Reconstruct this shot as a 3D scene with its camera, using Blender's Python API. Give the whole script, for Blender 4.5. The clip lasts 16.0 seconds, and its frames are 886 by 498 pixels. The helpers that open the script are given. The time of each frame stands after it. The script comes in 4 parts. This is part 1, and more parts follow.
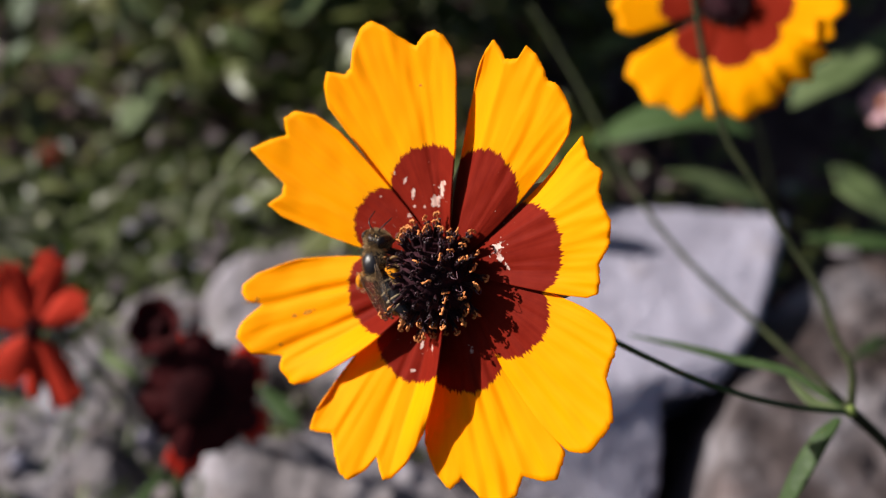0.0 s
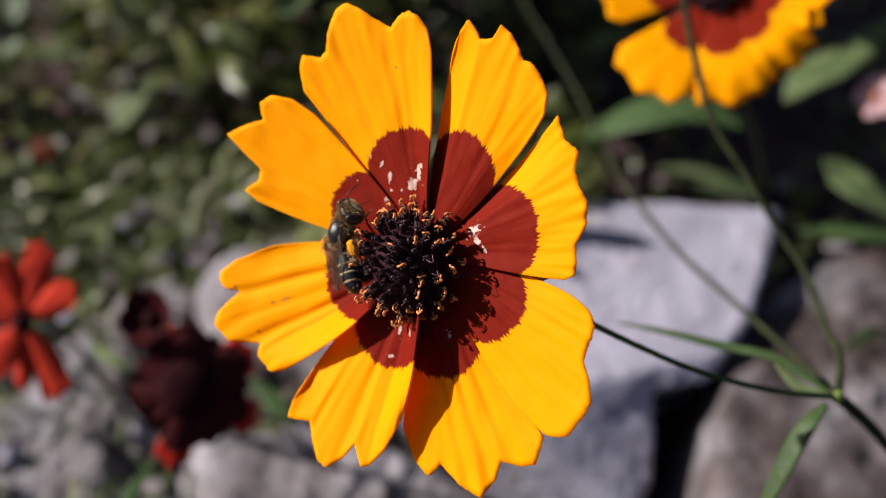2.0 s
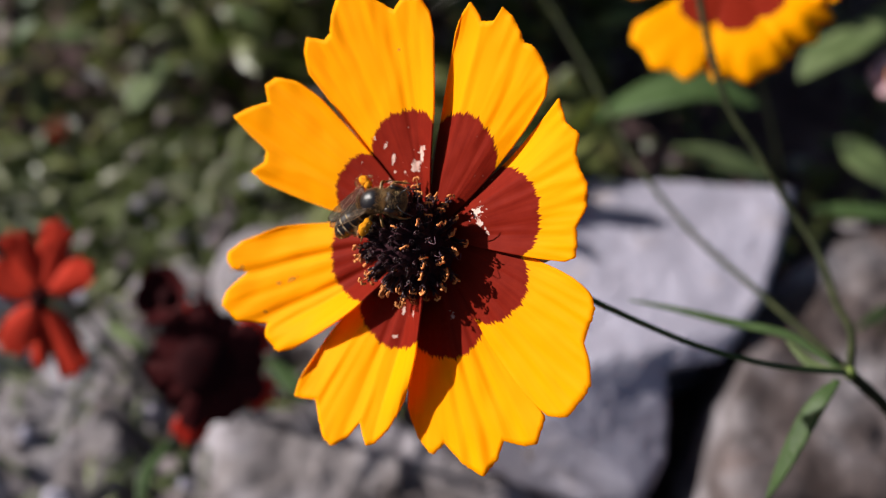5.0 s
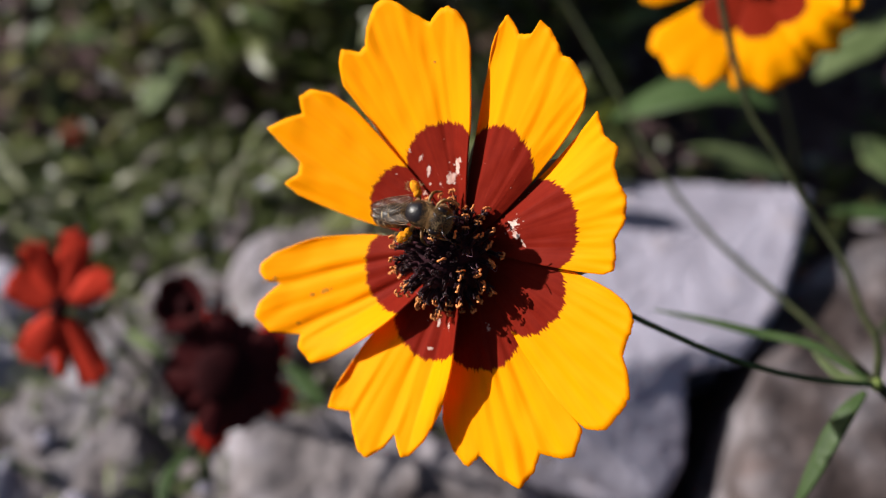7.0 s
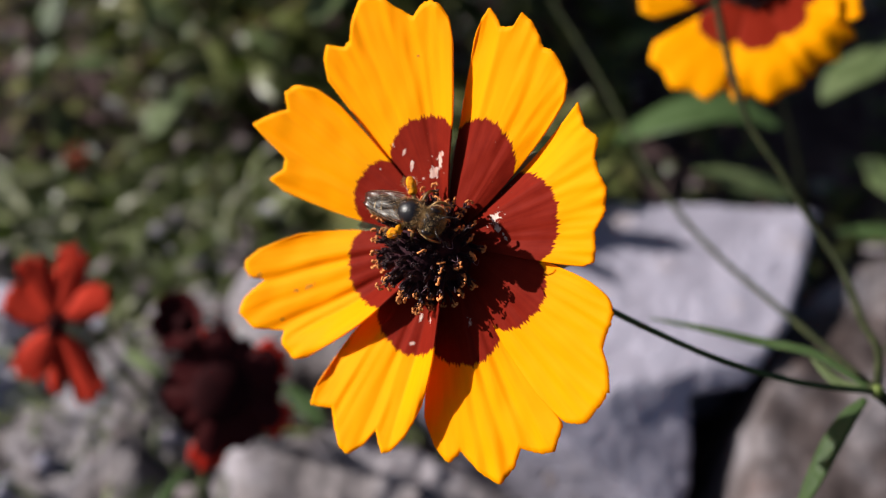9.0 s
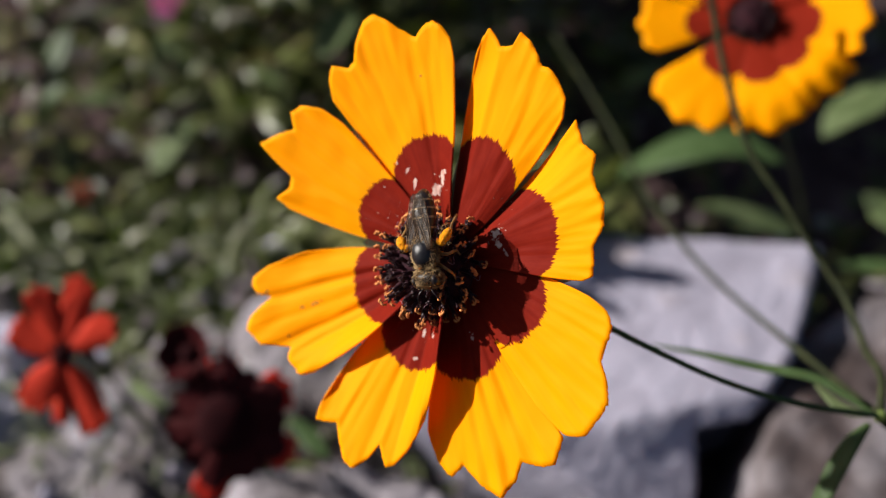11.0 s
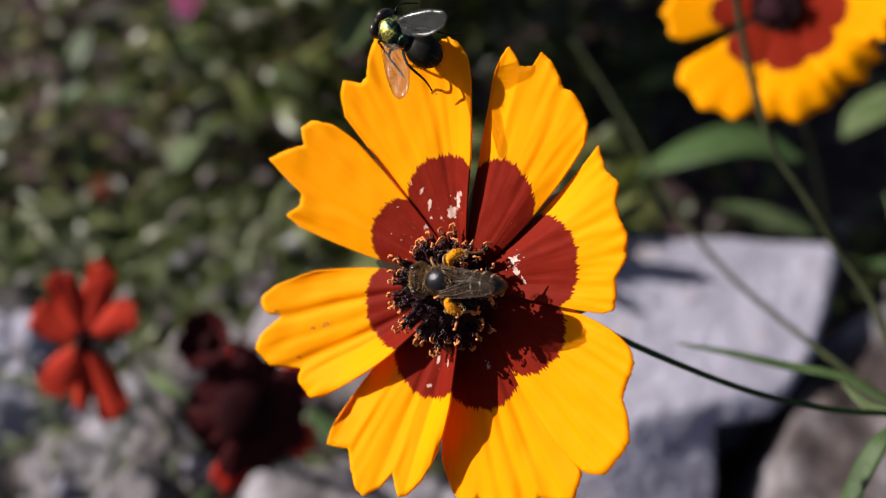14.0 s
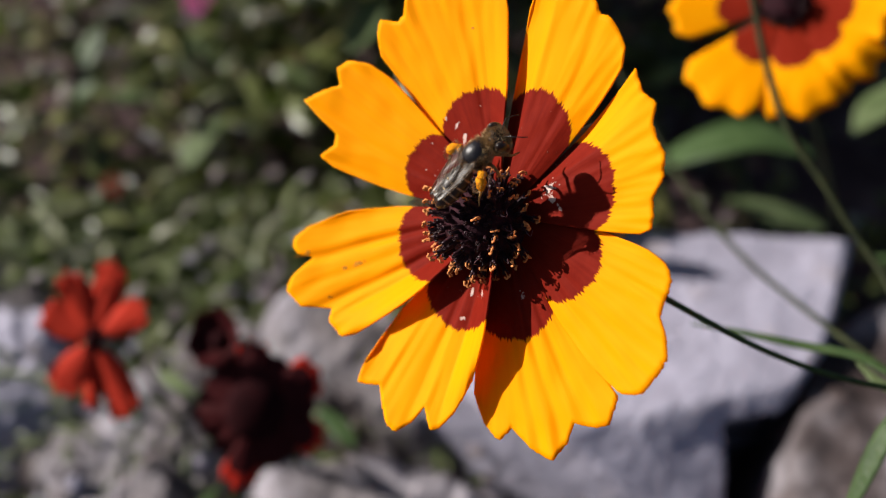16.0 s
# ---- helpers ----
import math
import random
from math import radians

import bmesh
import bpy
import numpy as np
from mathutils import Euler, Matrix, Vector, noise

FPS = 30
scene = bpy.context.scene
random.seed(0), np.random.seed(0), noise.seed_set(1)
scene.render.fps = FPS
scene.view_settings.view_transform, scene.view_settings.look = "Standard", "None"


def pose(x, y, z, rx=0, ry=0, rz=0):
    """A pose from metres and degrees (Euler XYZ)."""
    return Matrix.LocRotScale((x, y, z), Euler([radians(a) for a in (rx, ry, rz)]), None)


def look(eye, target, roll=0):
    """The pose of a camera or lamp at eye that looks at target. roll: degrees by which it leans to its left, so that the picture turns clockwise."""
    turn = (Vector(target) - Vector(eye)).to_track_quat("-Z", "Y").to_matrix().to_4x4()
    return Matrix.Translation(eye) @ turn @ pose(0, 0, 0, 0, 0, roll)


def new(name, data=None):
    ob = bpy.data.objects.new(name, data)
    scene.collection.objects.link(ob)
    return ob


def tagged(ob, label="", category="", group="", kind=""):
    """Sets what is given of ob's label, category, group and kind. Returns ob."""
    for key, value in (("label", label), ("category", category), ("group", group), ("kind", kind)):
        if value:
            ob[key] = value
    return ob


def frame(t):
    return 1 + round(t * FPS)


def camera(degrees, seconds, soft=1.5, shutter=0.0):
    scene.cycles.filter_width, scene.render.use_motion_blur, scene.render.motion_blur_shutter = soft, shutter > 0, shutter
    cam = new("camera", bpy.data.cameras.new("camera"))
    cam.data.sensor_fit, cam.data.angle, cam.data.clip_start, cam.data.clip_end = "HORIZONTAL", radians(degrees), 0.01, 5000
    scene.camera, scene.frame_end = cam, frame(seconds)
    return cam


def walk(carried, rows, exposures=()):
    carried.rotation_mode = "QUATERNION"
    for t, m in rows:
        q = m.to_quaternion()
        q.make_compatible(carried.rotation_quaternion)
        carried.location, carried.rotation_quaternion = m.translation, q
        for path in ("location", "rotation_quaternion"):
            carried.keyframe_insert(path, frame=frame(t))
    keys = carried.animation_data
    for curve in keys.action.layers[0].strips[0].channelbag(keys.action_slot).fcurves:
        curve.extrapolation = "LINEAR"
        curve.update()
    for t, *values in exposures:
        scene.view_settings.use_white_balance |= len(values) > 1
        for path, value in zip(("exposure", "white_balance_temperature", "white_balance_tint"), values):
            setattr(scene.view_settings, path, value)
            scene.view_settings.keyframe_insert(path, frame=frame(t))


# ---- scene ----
from mathutils.bvhtree import BVHTree

cam = camera(44.3, 16.0, soft=1.2)
cam.data.dof.use_dof = True
cam.data.dof.focus_distance = 0.113
cam.data.dof.aperture_fstop = 15.0
# seconds, place and turn of the hand-held camera
CAM_ROWS = [
    (0, 0.0000, 0.0000, 0.2650, 40.00, -0.00, -0.00),
    (0.5, -0.0011, -0.0020, 0.2644, 40.35, -0.31, -0.04),
    (1, 0.0005, -0.0028, 0.2629, 40.60, -0.26, 0.14),
    (1.5, 0.0006, -0.0011, 0.2640, 40.17, -0.13, -0.16),
    (2, 0.0019, -0.0021, 0.2626, 40.31, 0.05, -0.06),
    (2.5, 0.0011, -0.0026, 0.2638, 40.15, -0.07, -0.14),
    (3, -0.0006, -0.0053, 0.2623, 40.59, -0.51, -0.04),
    (3.5, -0.0005, -0.0053, 0.2612, 40.56, -0.32, -0.08),
    (4, 0.0016, -0.0040, 0.2615, 40.05, 0.11, 0.04),
    (6.5, -0.0005, -0.0028, 0.2636, 39.16, 0.75, 0.36),
    (7, -0.0007, -0.0003, 0.2643, 38.90, 1.09, 0.32),
    (7.5, 0.0003, -0.0012, 0.2625, 39.12, 1.38, 0.62),
    (8, 0.0016, 0.0000, 0.2630, 39.25, 1.72, 0.57),
    (8.5, 0.0005, -0.0015, 0.2626, 39.98, 1.43, 0.66),
    (9, 0.0016, -0.0026, 0.2597, 40.99, 1.55, 0.72),
    (11.5, 0.0006, -0.0050, 0.2588, 43.55, 1.47, 0.97),
    (12, 0.0005, -0.0056, 0.2578, 44.00, 1.47, 1.15),
    (12.5, 0.0005, -0.0068, 0.2569, 44.24, 1.50, 1.24),
    (13, 0.0010, -0.0053, 0.2555, 43.98, 1.72, 1.34),
    (13.5, -0.0007, -0.0090, 0.2558, 44.11, 1.46, 1.45),
    (14, -0.0016, -0.0088, 0.2551, 44.16, 1.53, 1.58),
    (14.5, -0.0027, -0.0102, 0.2556, 44.39, 1.19, 1.75),
    (15, -0.0032, -0.0101, 0.2549, 44.46, 1.31, 1.84),
    (15.5, -0.0004, -0.0073, 0.2557, 43.93, 2.09, 1.98),
    (16, -0.0003, -0.0085, 0.2560, 43.83, 2.23, 1.92),
]
walk(cam, [(t, pose(*p)) for t, *p in CAM_ROWS], [(0.0, 0.80), (16.0, 0.80)])

# ---- light ----
SUN_TO = Vector((-0.855, 0.188, 0.483)).normalized()
world = bpy.data.worlds.new("sky")
scene.world = world
world.use_nodes = True
sky = world.node_tree.nodes.new("ShaderNodeTexSky")
sky.sky_type, sky.sun_disc = "NISHITA", False
sky.air_density, sky.dust_density, sky.ozone_density = 0.8, 1.4, 0.4
sky.sun_elevation = math.asin(SUN_TO.z)
sky.sun_rotation = math.atan2(SUN_TO.x, SUN_TO.y)
back = world.node_tree.nodes["Background"]
back.inputs["Strength"].default_value = 0.041
world.node_tree.links.new(sky.outputs["Color"], back.inputs["Color"])
sun_data = bpy.data.lights.new("sun", "SUN")
sun_data.energy, sun_data.angle, sun_data.color = 5.0, radians(0.5), (1.0, 0.95, 0.88)
sun = new("sun", sun_data)
sun.rotation_mode = "QUATERNION"
sun.rotation_quaternion = SUN_TO.to_track_quat("Z", "Y")


# ---- materials ----
def shader(name, rough=0.6, spec=0.4):
    m = bpy.data.materials.new(name)
    m.use_nodes = True
    nt = m.node_tree
    b = nt.nodes["Principled BSDF"]
    b.inputs["Roughness"].default_value = rough
    b.inputs["Specular IOR Level"].default_value = spec
    return m, nt, b


def node(nt, kind, **values):
    n = nt.nodes.new(kind)
    for k, v in values.items():
        n.inputs[k.replace("_", " ")].default_value = v
    return n


def ramp(nt, src, stops):
    r = nt.nodes.new("ShaderNodeValToRGB")
    while len(r.color_ramp.elements) < len(stops):
        r.color_ramp.elements.new(0.5)
    for e, (p, c) in zip(r.color_ramp.elements, stops):
        e.position, e.color = p, (*c, 1)
    nt.links.new(src, r.inputs["Fac"])
    return r.outputs["Color"]


def mix(nt, fac, a, b, mode="MIX"):
    n = nt.nodes.new("ShaderNodeMix")
    n.data_type, n.blend_type = "RGBA", mode
    for sock, val in ((n.inputs[0], fac), (n.inputs[6], a), (n.inputs[7], b)):
        if isinstance(val, bpy.types.NodeSocket):
            nt.links.new(val, sock)
        elif isinstance(val, tuple):
            sock.default_value = (*val, 1)
        else:
            sock.default_value = val
    return n.outputs[2]


def arith(nt, op, a, b=0.0, c=0.0):
    n = nt.nodes.new("ShaderNodeMath")
    n.operation = op
    for sock, val in zip(n.inputs, (a, b, c)):
        if isinstance(val, bpy.types.NodeSocket):
            nt.links.new(val, sock)
        else:
            sock.default_value = val
    return n.outputs[0]


def noisy(nt, scale, detail=4.0, coord="Object", stretch=None):
    tc = nt.nodes.new("ShaderNodeTexCoord")
    n = node(nt, "ShaderNodeTexNoise", Scale=scale, Detail=detail)
    src = tc.outputs[coord]
    if stretch:
        mp = nt.nodes.new("ShaderNodeMapping")
        mp.inputs["Scale"].default_value = stretch
        nt.links.new(src, mp.inputs["Vector"])
        src = mp.outputs["Vector"]
    nt.links.new(src, n.inputs["Vector"])
    return n.outputs["Fac"]


def bump(nt, b, height, strength, distance):
    n = node(nt, "ShaderNodeBump", Strength=strength, Distance=distance)
    nt.links.new(height, n.inputs["Height"])
    nt.links.new(n.outputs["Normal"], b.inputs["Normal"])


def mottled(name, stops, scale, rough=0.6, spec=0.4, relief=0.0, coord="Object", detail=5.0):
    """A surface of several tones in patches, with fine relief."""
    m, nt, b = shader(name, rough, spec)
    f = noisy(nt, scale, detail, coord)
    nt.links.new(ramp(nt, f, stops), b.inputs["Base Color"])
    if relief:
        bump(nt, b, noisy(nt, scale * 4, 6.0, coord), 0.7, relief)
    return m


def lets_light(m, colour, share):
    """Thin tissue: part of the light comes through from behind."""
    nt = m.node_tree
    b = nt.nodes["Principled BSDF"]
    t = nt.nodes.new("ShaderNodeBsdfTranslucent")
    if isinstance(colour, bpy.types.NodeSocket):
        nt.links.new(colour, t.inputs["Color"])
    else:
        t.inputs["Color"].default_value = (*colour, 1)
    mx = nt.nodes.new("ShaderNodeMixShader")
    mx.inputs[0].default_value = share
    nt.links.new(b.outputs[0], mx.inputs[1])
    nt.links.new(t.outputs[0], mx.inputs[2])
    nt.links.new(mx.outputs[0], nt.nodes["Material Output"].inputs["Surface"])
    return m


def petal_material(name, ray, eye, limit, share=0.38):
    """Ray colour with a darker eye, whose border is jagged; UV holds the place across (0 to 1) and the distance from the centre in cm."""
    m, nt, b = shader(name, 0.6, 0.04)
    uv = nt.nodes.new("ShaderNodeUVMap")
    sep = nt.nodes.new("ShaderNodeSeparateXYZ")
    nt.links.new(uv.outputs["UV"], sep.inputs[0])
    across, far = sep.outputs[0], sep.outputs[1]
    mp = nt.nodes.new("ShaderNodeMapping")
    mp.inputs["Scale"].default_value = (27.0, 1.0, 1.0)
    nt.links.new(uv.outputs["UV"], mp.inputs["Vector"])
    streak = node(nt, "ShaderNodeTexNoise", Scale=1.0, Detail=3.0)
    nt.links.new(mp.outputs["Vector"], streak.inputs["Vector"])
    fine = noisy(nt, 900.0, 3.0)
    off = arith(nt, "SUBTRACT", across, 0.5)
    drop = arith(nt, "MULTIPLY", arith(nt, "POWER", arith(nt, "ABSOLUTE", off), 3.0), -1.7)
    tooth = node(nt, "ShaderNodeTexNoise", Scale=2.4, Detail=2.0)
    nt.links.new(mp.outputs["Vector"], tooth.inputs["Vector"])
    jag = arith(nt, "ADD", arith(nt, "MULTIPLY", arith(nt, "SUBTRACT", streak.outputs["Fac"], 0.5), 0.14), arith(nt, "MULTIPLY", arith(nt, "SUBTRACT", tooth.outputs["Fac"], 0.5), 0.09))
    edge = arith(nt, "ADD", arith(nt, "ADD", drop, jag), limit)
    inside = nt.nodes.new("ShaderNodeMapRange")
    inside.inputs["From Min"].default_value, inside.inputs["From Max"].default_value = -0.012, 0.012
    nt.links.new(arith(nt, "SUBTRACT", edge, far), inside.inputs["Value"])
    vein = ramp(nt, streak.outputs["Fac"], [(0.3, ray[0]), (0.7, ray[1])])
    core = ramp(nt, arith(nt, "ADD", arith(nt, "MULTIPLY", streak.outputs["Fac"], 0.6), arith(nt, "MULTIPLY", fine, 0.4)), [(0.3, eye[0]), (0.7, eye[1])])
    col = mix(nt, inside.outputs["Result"], vein, core)
    nt.links.new(col, b.inputs["Base Color"])
    bump(nt, b, streak.outputs["Fac"], 0.035, 0.0003)
    through_tint = mix(nt, inside.outputs["Result"], (0.95, 0.80, 0.20), (0.25, 0.10, 0.05))
    return lets_light(m, mix(nt, 1.0, col, through_tint, "MULTIPLY"), share)


GOLD = petal_material("golden_petal", ((0.97, 0.366, 0.0), (1.0, 0.398, 0.0)), ((0.185, 0.010, 0.005), (0.255, 0.018, 0.008)), 1.375)
GOLD_SMALL = petal_material("golden_petal_with_small_eye", ((0.95, 0.385, 0.0), (1.0, 0.43, 0.0)), ((0.22, 0.015, 0.007), (0.33, 0.028, 0.011)), 1.17)
SCARLET = petal_material("scarlet_petal", ((0.48, 0.034, 0.020), (0.62, 0.058, 0.030)), ((0.05, 0.004, 0.004), (0.09, 0.006, 0.005)), 0.30)
MAROON = petal_material("maroon_petal", ((0.40, 0.02, 0.012), (0.52, 0.03, 0.016)), ((0.026, 0.005, 0.006), (0.055, 0.009, 0.010)), 1.24, 0.08)
PINK = petal_material("pink_petal", ((0.78, 0.48, 0.56), (0.85, 0.60, 0.66)), ((0.6, 0.25, 0.32), (0.7, 0.3, 0.36)), 0.2)
MAGENTA = petal_material("magenta_petal", ((0.50, 0.08, 0.32), (0.60, 0.14, 0.40)), ((0.4, 0.05, 0.2), (0.5, 0.08, 0.25)), 0.2)
DOME = mottled("purple_brown_disc", [(0.3, (0.012, 0.004, 0.007)), (0.7, (0.045, 0.012, 0.018))], 700.0, 0.8, 0.1, 0.0003)
FLORET = mottled("purple_black_floret", [(0.3, (0.010, 0.003, 0.005)), (0.7, (0.046, 0.013, 0.019))], 1200.0, 0.5, 0.3)
ANTHER = mottled("orange_anther", [(0.3, (0.46, 0.135, 0.03)), (0.7, (0.72, 0.30, 0.10))], 2600.0, 0.7, 0.3)
THREAD = mottled("dusky_purple_thread", [(0.3, (0.06, 0.025, 0.035)), (0.7, (0.26, 0.14, 0.18))], 1500.0, 0.45, 0.4)
BLACK_RED = mottled("black_red_disc", [(0.3, (0.010, 0.002, 0.003)), (0.7, (0.022, 0.004, 0.005))], 500.0, 0.9, 0.05)
FLAKE = mottled("bleached_petal_scar", [(0.3, (0.34, 0.15, 0.12)), (0.6, (0.52, 0.36, 0.31))], 1500.0, 0.6, 0.4)
BRACT = mottled("grey_green_bract", [(0.3, (0.14, 0.20, 0.12)), (0.7, (0.22, 0.29, 0.18))], 300.0, 0.6, 0.2)
BLEMISH = mottled("brown_petal_blemish", [(0.3, (0.30, 0.10, 0.01)), (0.6, (0.50, 0.20, 0.015))], 1500.0, 0.7, 0.1)
STEM = mottled("green_stem", [(0.3, (0.014, 0.018, 0.008)), (0.7, (0.034, 0.039, 0.017))], 300.0, 0.7, 0.1)
LEAF = lets_light(mottled("green_leaf", [(0.3, (0.032, 0.060, 0.018)), (0.7, (0.060, 0.098, 0.036))], 160.0, 0.5, 0.2, 0.0004), (0.12, 0.24, 0.03), 0.3)


def cover_material(name, tones, share=0.2, rough=0.45):
    m, nt, b = shader(name, rough, 0.35)
    geo = nt.nodes.new("ShaderNodeNewGeometry")
    col = ramp(nt, geo.outputs["Random Per Island"], tones)
    col = mix(nt, 0.5, col, ramp(nt, noisy(nt, 260.0), [(0.3, (0.35, 0.35, 0.35)), (0.7, (1.0, 1.0, 1.0))]), "MULTIPLY")
    nt.links.new(col, b.inputs["Base Color"])
    return lets_light(m, mix(nt, 1.0, col, (1.0, 1.2, 0.4), "MULTIPLY"), share)


COVER = cover_material("olive_leaves", [(0.0, (0.040, 0.048, 0.018)), (0.35, (0.085, 0.100, 0.030)), (0.7, (0.145, 0.165, 0.055)), (0.9, (0.21, 0.20, 0.075)), (0.95, (0.16, 0.10, 0.075)), (1.0, (0.38, 0.38, 0.34))], 0.3, 0.38)
BLADES = cover_material("green_grass", [(0.0, (0.08, 0.105, 0.035)), (0.6, (0.15, 0.18, 0.065)), (0.9, (0.24, 0.25, 0.14)), (1.0, (0.42, 0.40, 0.34))], 0.3)
FRESH_LEAF = lets_light(mottled("fresh_green_leaf", [(0.3, (0.10, 0.15, 0.035)), (0.7, (0.17, 0.22, 0.06))], 200.0, 0.5, 0.2, 0.0003), (0.25, 0.4, 0.05), 0.35)
PALE_LEAF = lets_light(mottled("pale_grey_green_leaf", [(0.3, (0.070, 0.100, 0.038)), (0.7, (0.135, 0.170, 0.080))], 120.0, 0.5, 0.15, 0.0004), (0.2, 0.28, 0.08), 0.2)
LITTER = cover_material("dry_litter", [(0.0, (0.06, 0.042, 0.042)), (0.6, (0.16, 0.13, 0.14)), (0.9, (0.25, 0.22, 0.24)), (1.0, (0.34, 0.32, 0.35))], 0.05, 0.8)


def stone_material(name, tones, stain, grain=0.45):
    m, nt, b = shader(name, 0.85, 0.25)
    big = noisy(nt, 28.0, 6.0)
    fine = noisy(nt, 420.0, 6.0)
    col = ramp(nt, big, tones)
    col = mix(nt, grain, col, ramp(nt, fine, [(0.35, (0.45, 0.45, 0.45)), (0.65, (1.0, 1.0, 1.0))]), "MULTIPLY")
    spot = ramp(nt, noisy(nt, 55.0, 3.0), [(0.62, (0.0, 0.0, 0.0)), (0.72, (1.0, 1.0, 1.0))])
    col = mix(nt, arith(nt, "MULTIPLY", spot, 0.5), col, stain)
    mid = noisy(nt, 110.0, 5.0)
    col = mix(nt, grain, col, ramp(nt, mid, [(0.38, (0.40, 0.36, 0.35)), (0.52, (1.0, 1.0, 1.0))]), "MULTIPLY")
    nt.links.new(col, b.inputs["Base Color"])
    bump(nt, b, arith(nt, "ADD", arith(nt, "ADD", fine, big), mid), 0.6, 0.0016)
    return m


PALE_STONE = stone_material("pale_grey_stone", [(0.3, (0.29, 0.274, 0.345)), (0.7, (0.40, 0.380, 0.475))], (0.36, 0.29, 0.27), 0.16)
BROWN_STONE = stone_material("brown_grey_stone", [(0.40, (0.040, 0.026, 0.024)), (0.5, (0.082, 0.064, 0.065)), (0.62, (0.21, 0.19, 0.208))], (0.085, 0.052, 0.045))
DUSKY_STONE = stone_material("weathered_grey_stone", [(0.36, (0.060, 0.046, 0.046)), (0.5, (0.175, 0.155, 0.165)), (0.64, (0.31, 0.285, 0.325))], (0.10, 0.085, 0.065))
SOIL = mottled("dark_soil", [(0.3, (0.040, 0.024, 0.026)), (0.6, (0.085, 0.055, 0.056)), (0.8, (0.18, 0.14, 0.14))], 90.0, 0.95, 0.1, 0.004)

BEE_BLACK = mottled("black_bee_shell", [(0.3, (0.005, 0.005, 0.007)), (0.7, (0.013, 0.011, 0.014))], 1800.0, 0.33, 0.4, 0.00006)
BEE_HAIR = mottled("tawny_bee_hair", [(0.3, (0.20, 0.120, 0.055)), (0.7, (0.50, 0.34, 0.165))], 2000.0, 0.6, 0.3)
BEE_BAND = mottled("cream_hair_band", [(0.3, (0.14, 0.095, 0.05)), (0.7, (0.38, 0.29, 0.18))], 2500.0, 0.8, 0.2)
BEE_LEG = mottled("brown_bee_leg", [(0.3, (0.09, 0.045, 0.015)), (0.7, (0.32, 0.17, 0.05))], 1400.0, 0.5, 0.4)
POLLEN = mottled("yellow_pollen", [(0.3, (0.62, 0.20, 0.008)), (0.7, (0.88, 0.36, 0.015))], 2500.0, 0.95, 0.05, 0.0006)
EYE_MAT = mottled("dark_insect_eye", [(0.3, (0.010, 0.007, 0.007)), (0.7, (0.025, 0.016, 0.014))], 4000.0, 0.3, 0.35)


def wing_material(name, tint, clear, gloss=0.22, rough=0.48, crumple=0.3):
    m, nt, b = shader(name, rough, gloss)
    f = noisy(nt, 1500.0, 2.0, stretch=(0.25, 1.0, 1.0))
    nt.links.new(ramp(nt, f, [(0.4, tint), (0.6, tuple(min(1.0, c * 1.8) for c in tint))]), b.inputs["Base Color"])
    bump(nt, b, f, crumple, 0.0001)
    tr = nt.nodes.new("ShaderNodeBsdfTransparent")
    mx = nt.nodes.new("ShaderNodeMixShader")
    mx.inputs[0].default_value = clear
    nt.links.new(b.outputs[0], mx.inputs[1])
    nt.links.new(tr.outputs[0], mx.inputs[2])
    nt.links.new(mx.outputs[0], nt.nodes["Material Output"].inputs["Surface"])
    return m


BEE_WING = wing_material("smoky_wing", (0.024, 0.014, 0.009), 0.55, 0.22, 0.30, 1.0)
WING_VEIN = mottled("pale_wing_vein", [(0.3, (0.06, 0.036, 0.020)), (0.7, (0.26, 0.17, 0.10))], 1500.0, 0.35, 0.4)
FLY_WING = wing_material("glassy_wing", (0.030, 0.030, 0.032), 0.70, 0.9, 0.28, 0.9)
FLY_GREEN = mottled("metallic_green_shell", [(0.40, (0.006, 0.010, 0.006)), (0.48, (0.02, 0.06, 0.035)), (0.535, (0.50, 0.38, 0.06)), (0.565, (0.03, 0.10, 0.06)), (0.64, (0.006, 0.014, 0.010))], 620.0, 0.28, 0.6, 0.0002)
FLY_GREEN.node_tree.nodes["Principled BSDF"].inputs["Metallic"].default_value = 0.8
FLY_BLACK = mottled("black_fly_shell", [(0.3, (0.006, 0.006, 0.005)), (0.7, (0.013, 0.012, 0.010))], 700.0, 0.5, 0.1)


# ---- building helpers ----
def part(name, bm, material, parent=None, label="", smooth=True):
    """Links a bmesh as one mesh object under a thing or a part."""
    me = bpy.data.meshes.new(name)
    bm.to_mesh(me)
    bm.free()
    me.materials.append(material)
    if smooth:
        me.shade_smooth()
    ob = new(name, me)
    ob.parent = parent
    if label:
        tagged(ob, label)
    return ob


def thing(name, label, category, group="", kind=""):
    ob = new(name)
    ob.empty_display_size = 0.005
    return tagged(ob, label, category, group, kind)


def ball(bm, centre, size, u=16, v=10, turn=None):
    m = Matrix.Translation(centre) @ (turn or Matrix.Identity(4)) @ Matrix.Diagonal((*size, 1))
    return bmesh.ops.create_uvsphere(bm, u_segments=u, v_segments=v, radius=1.0, matrix=m)["verts"]


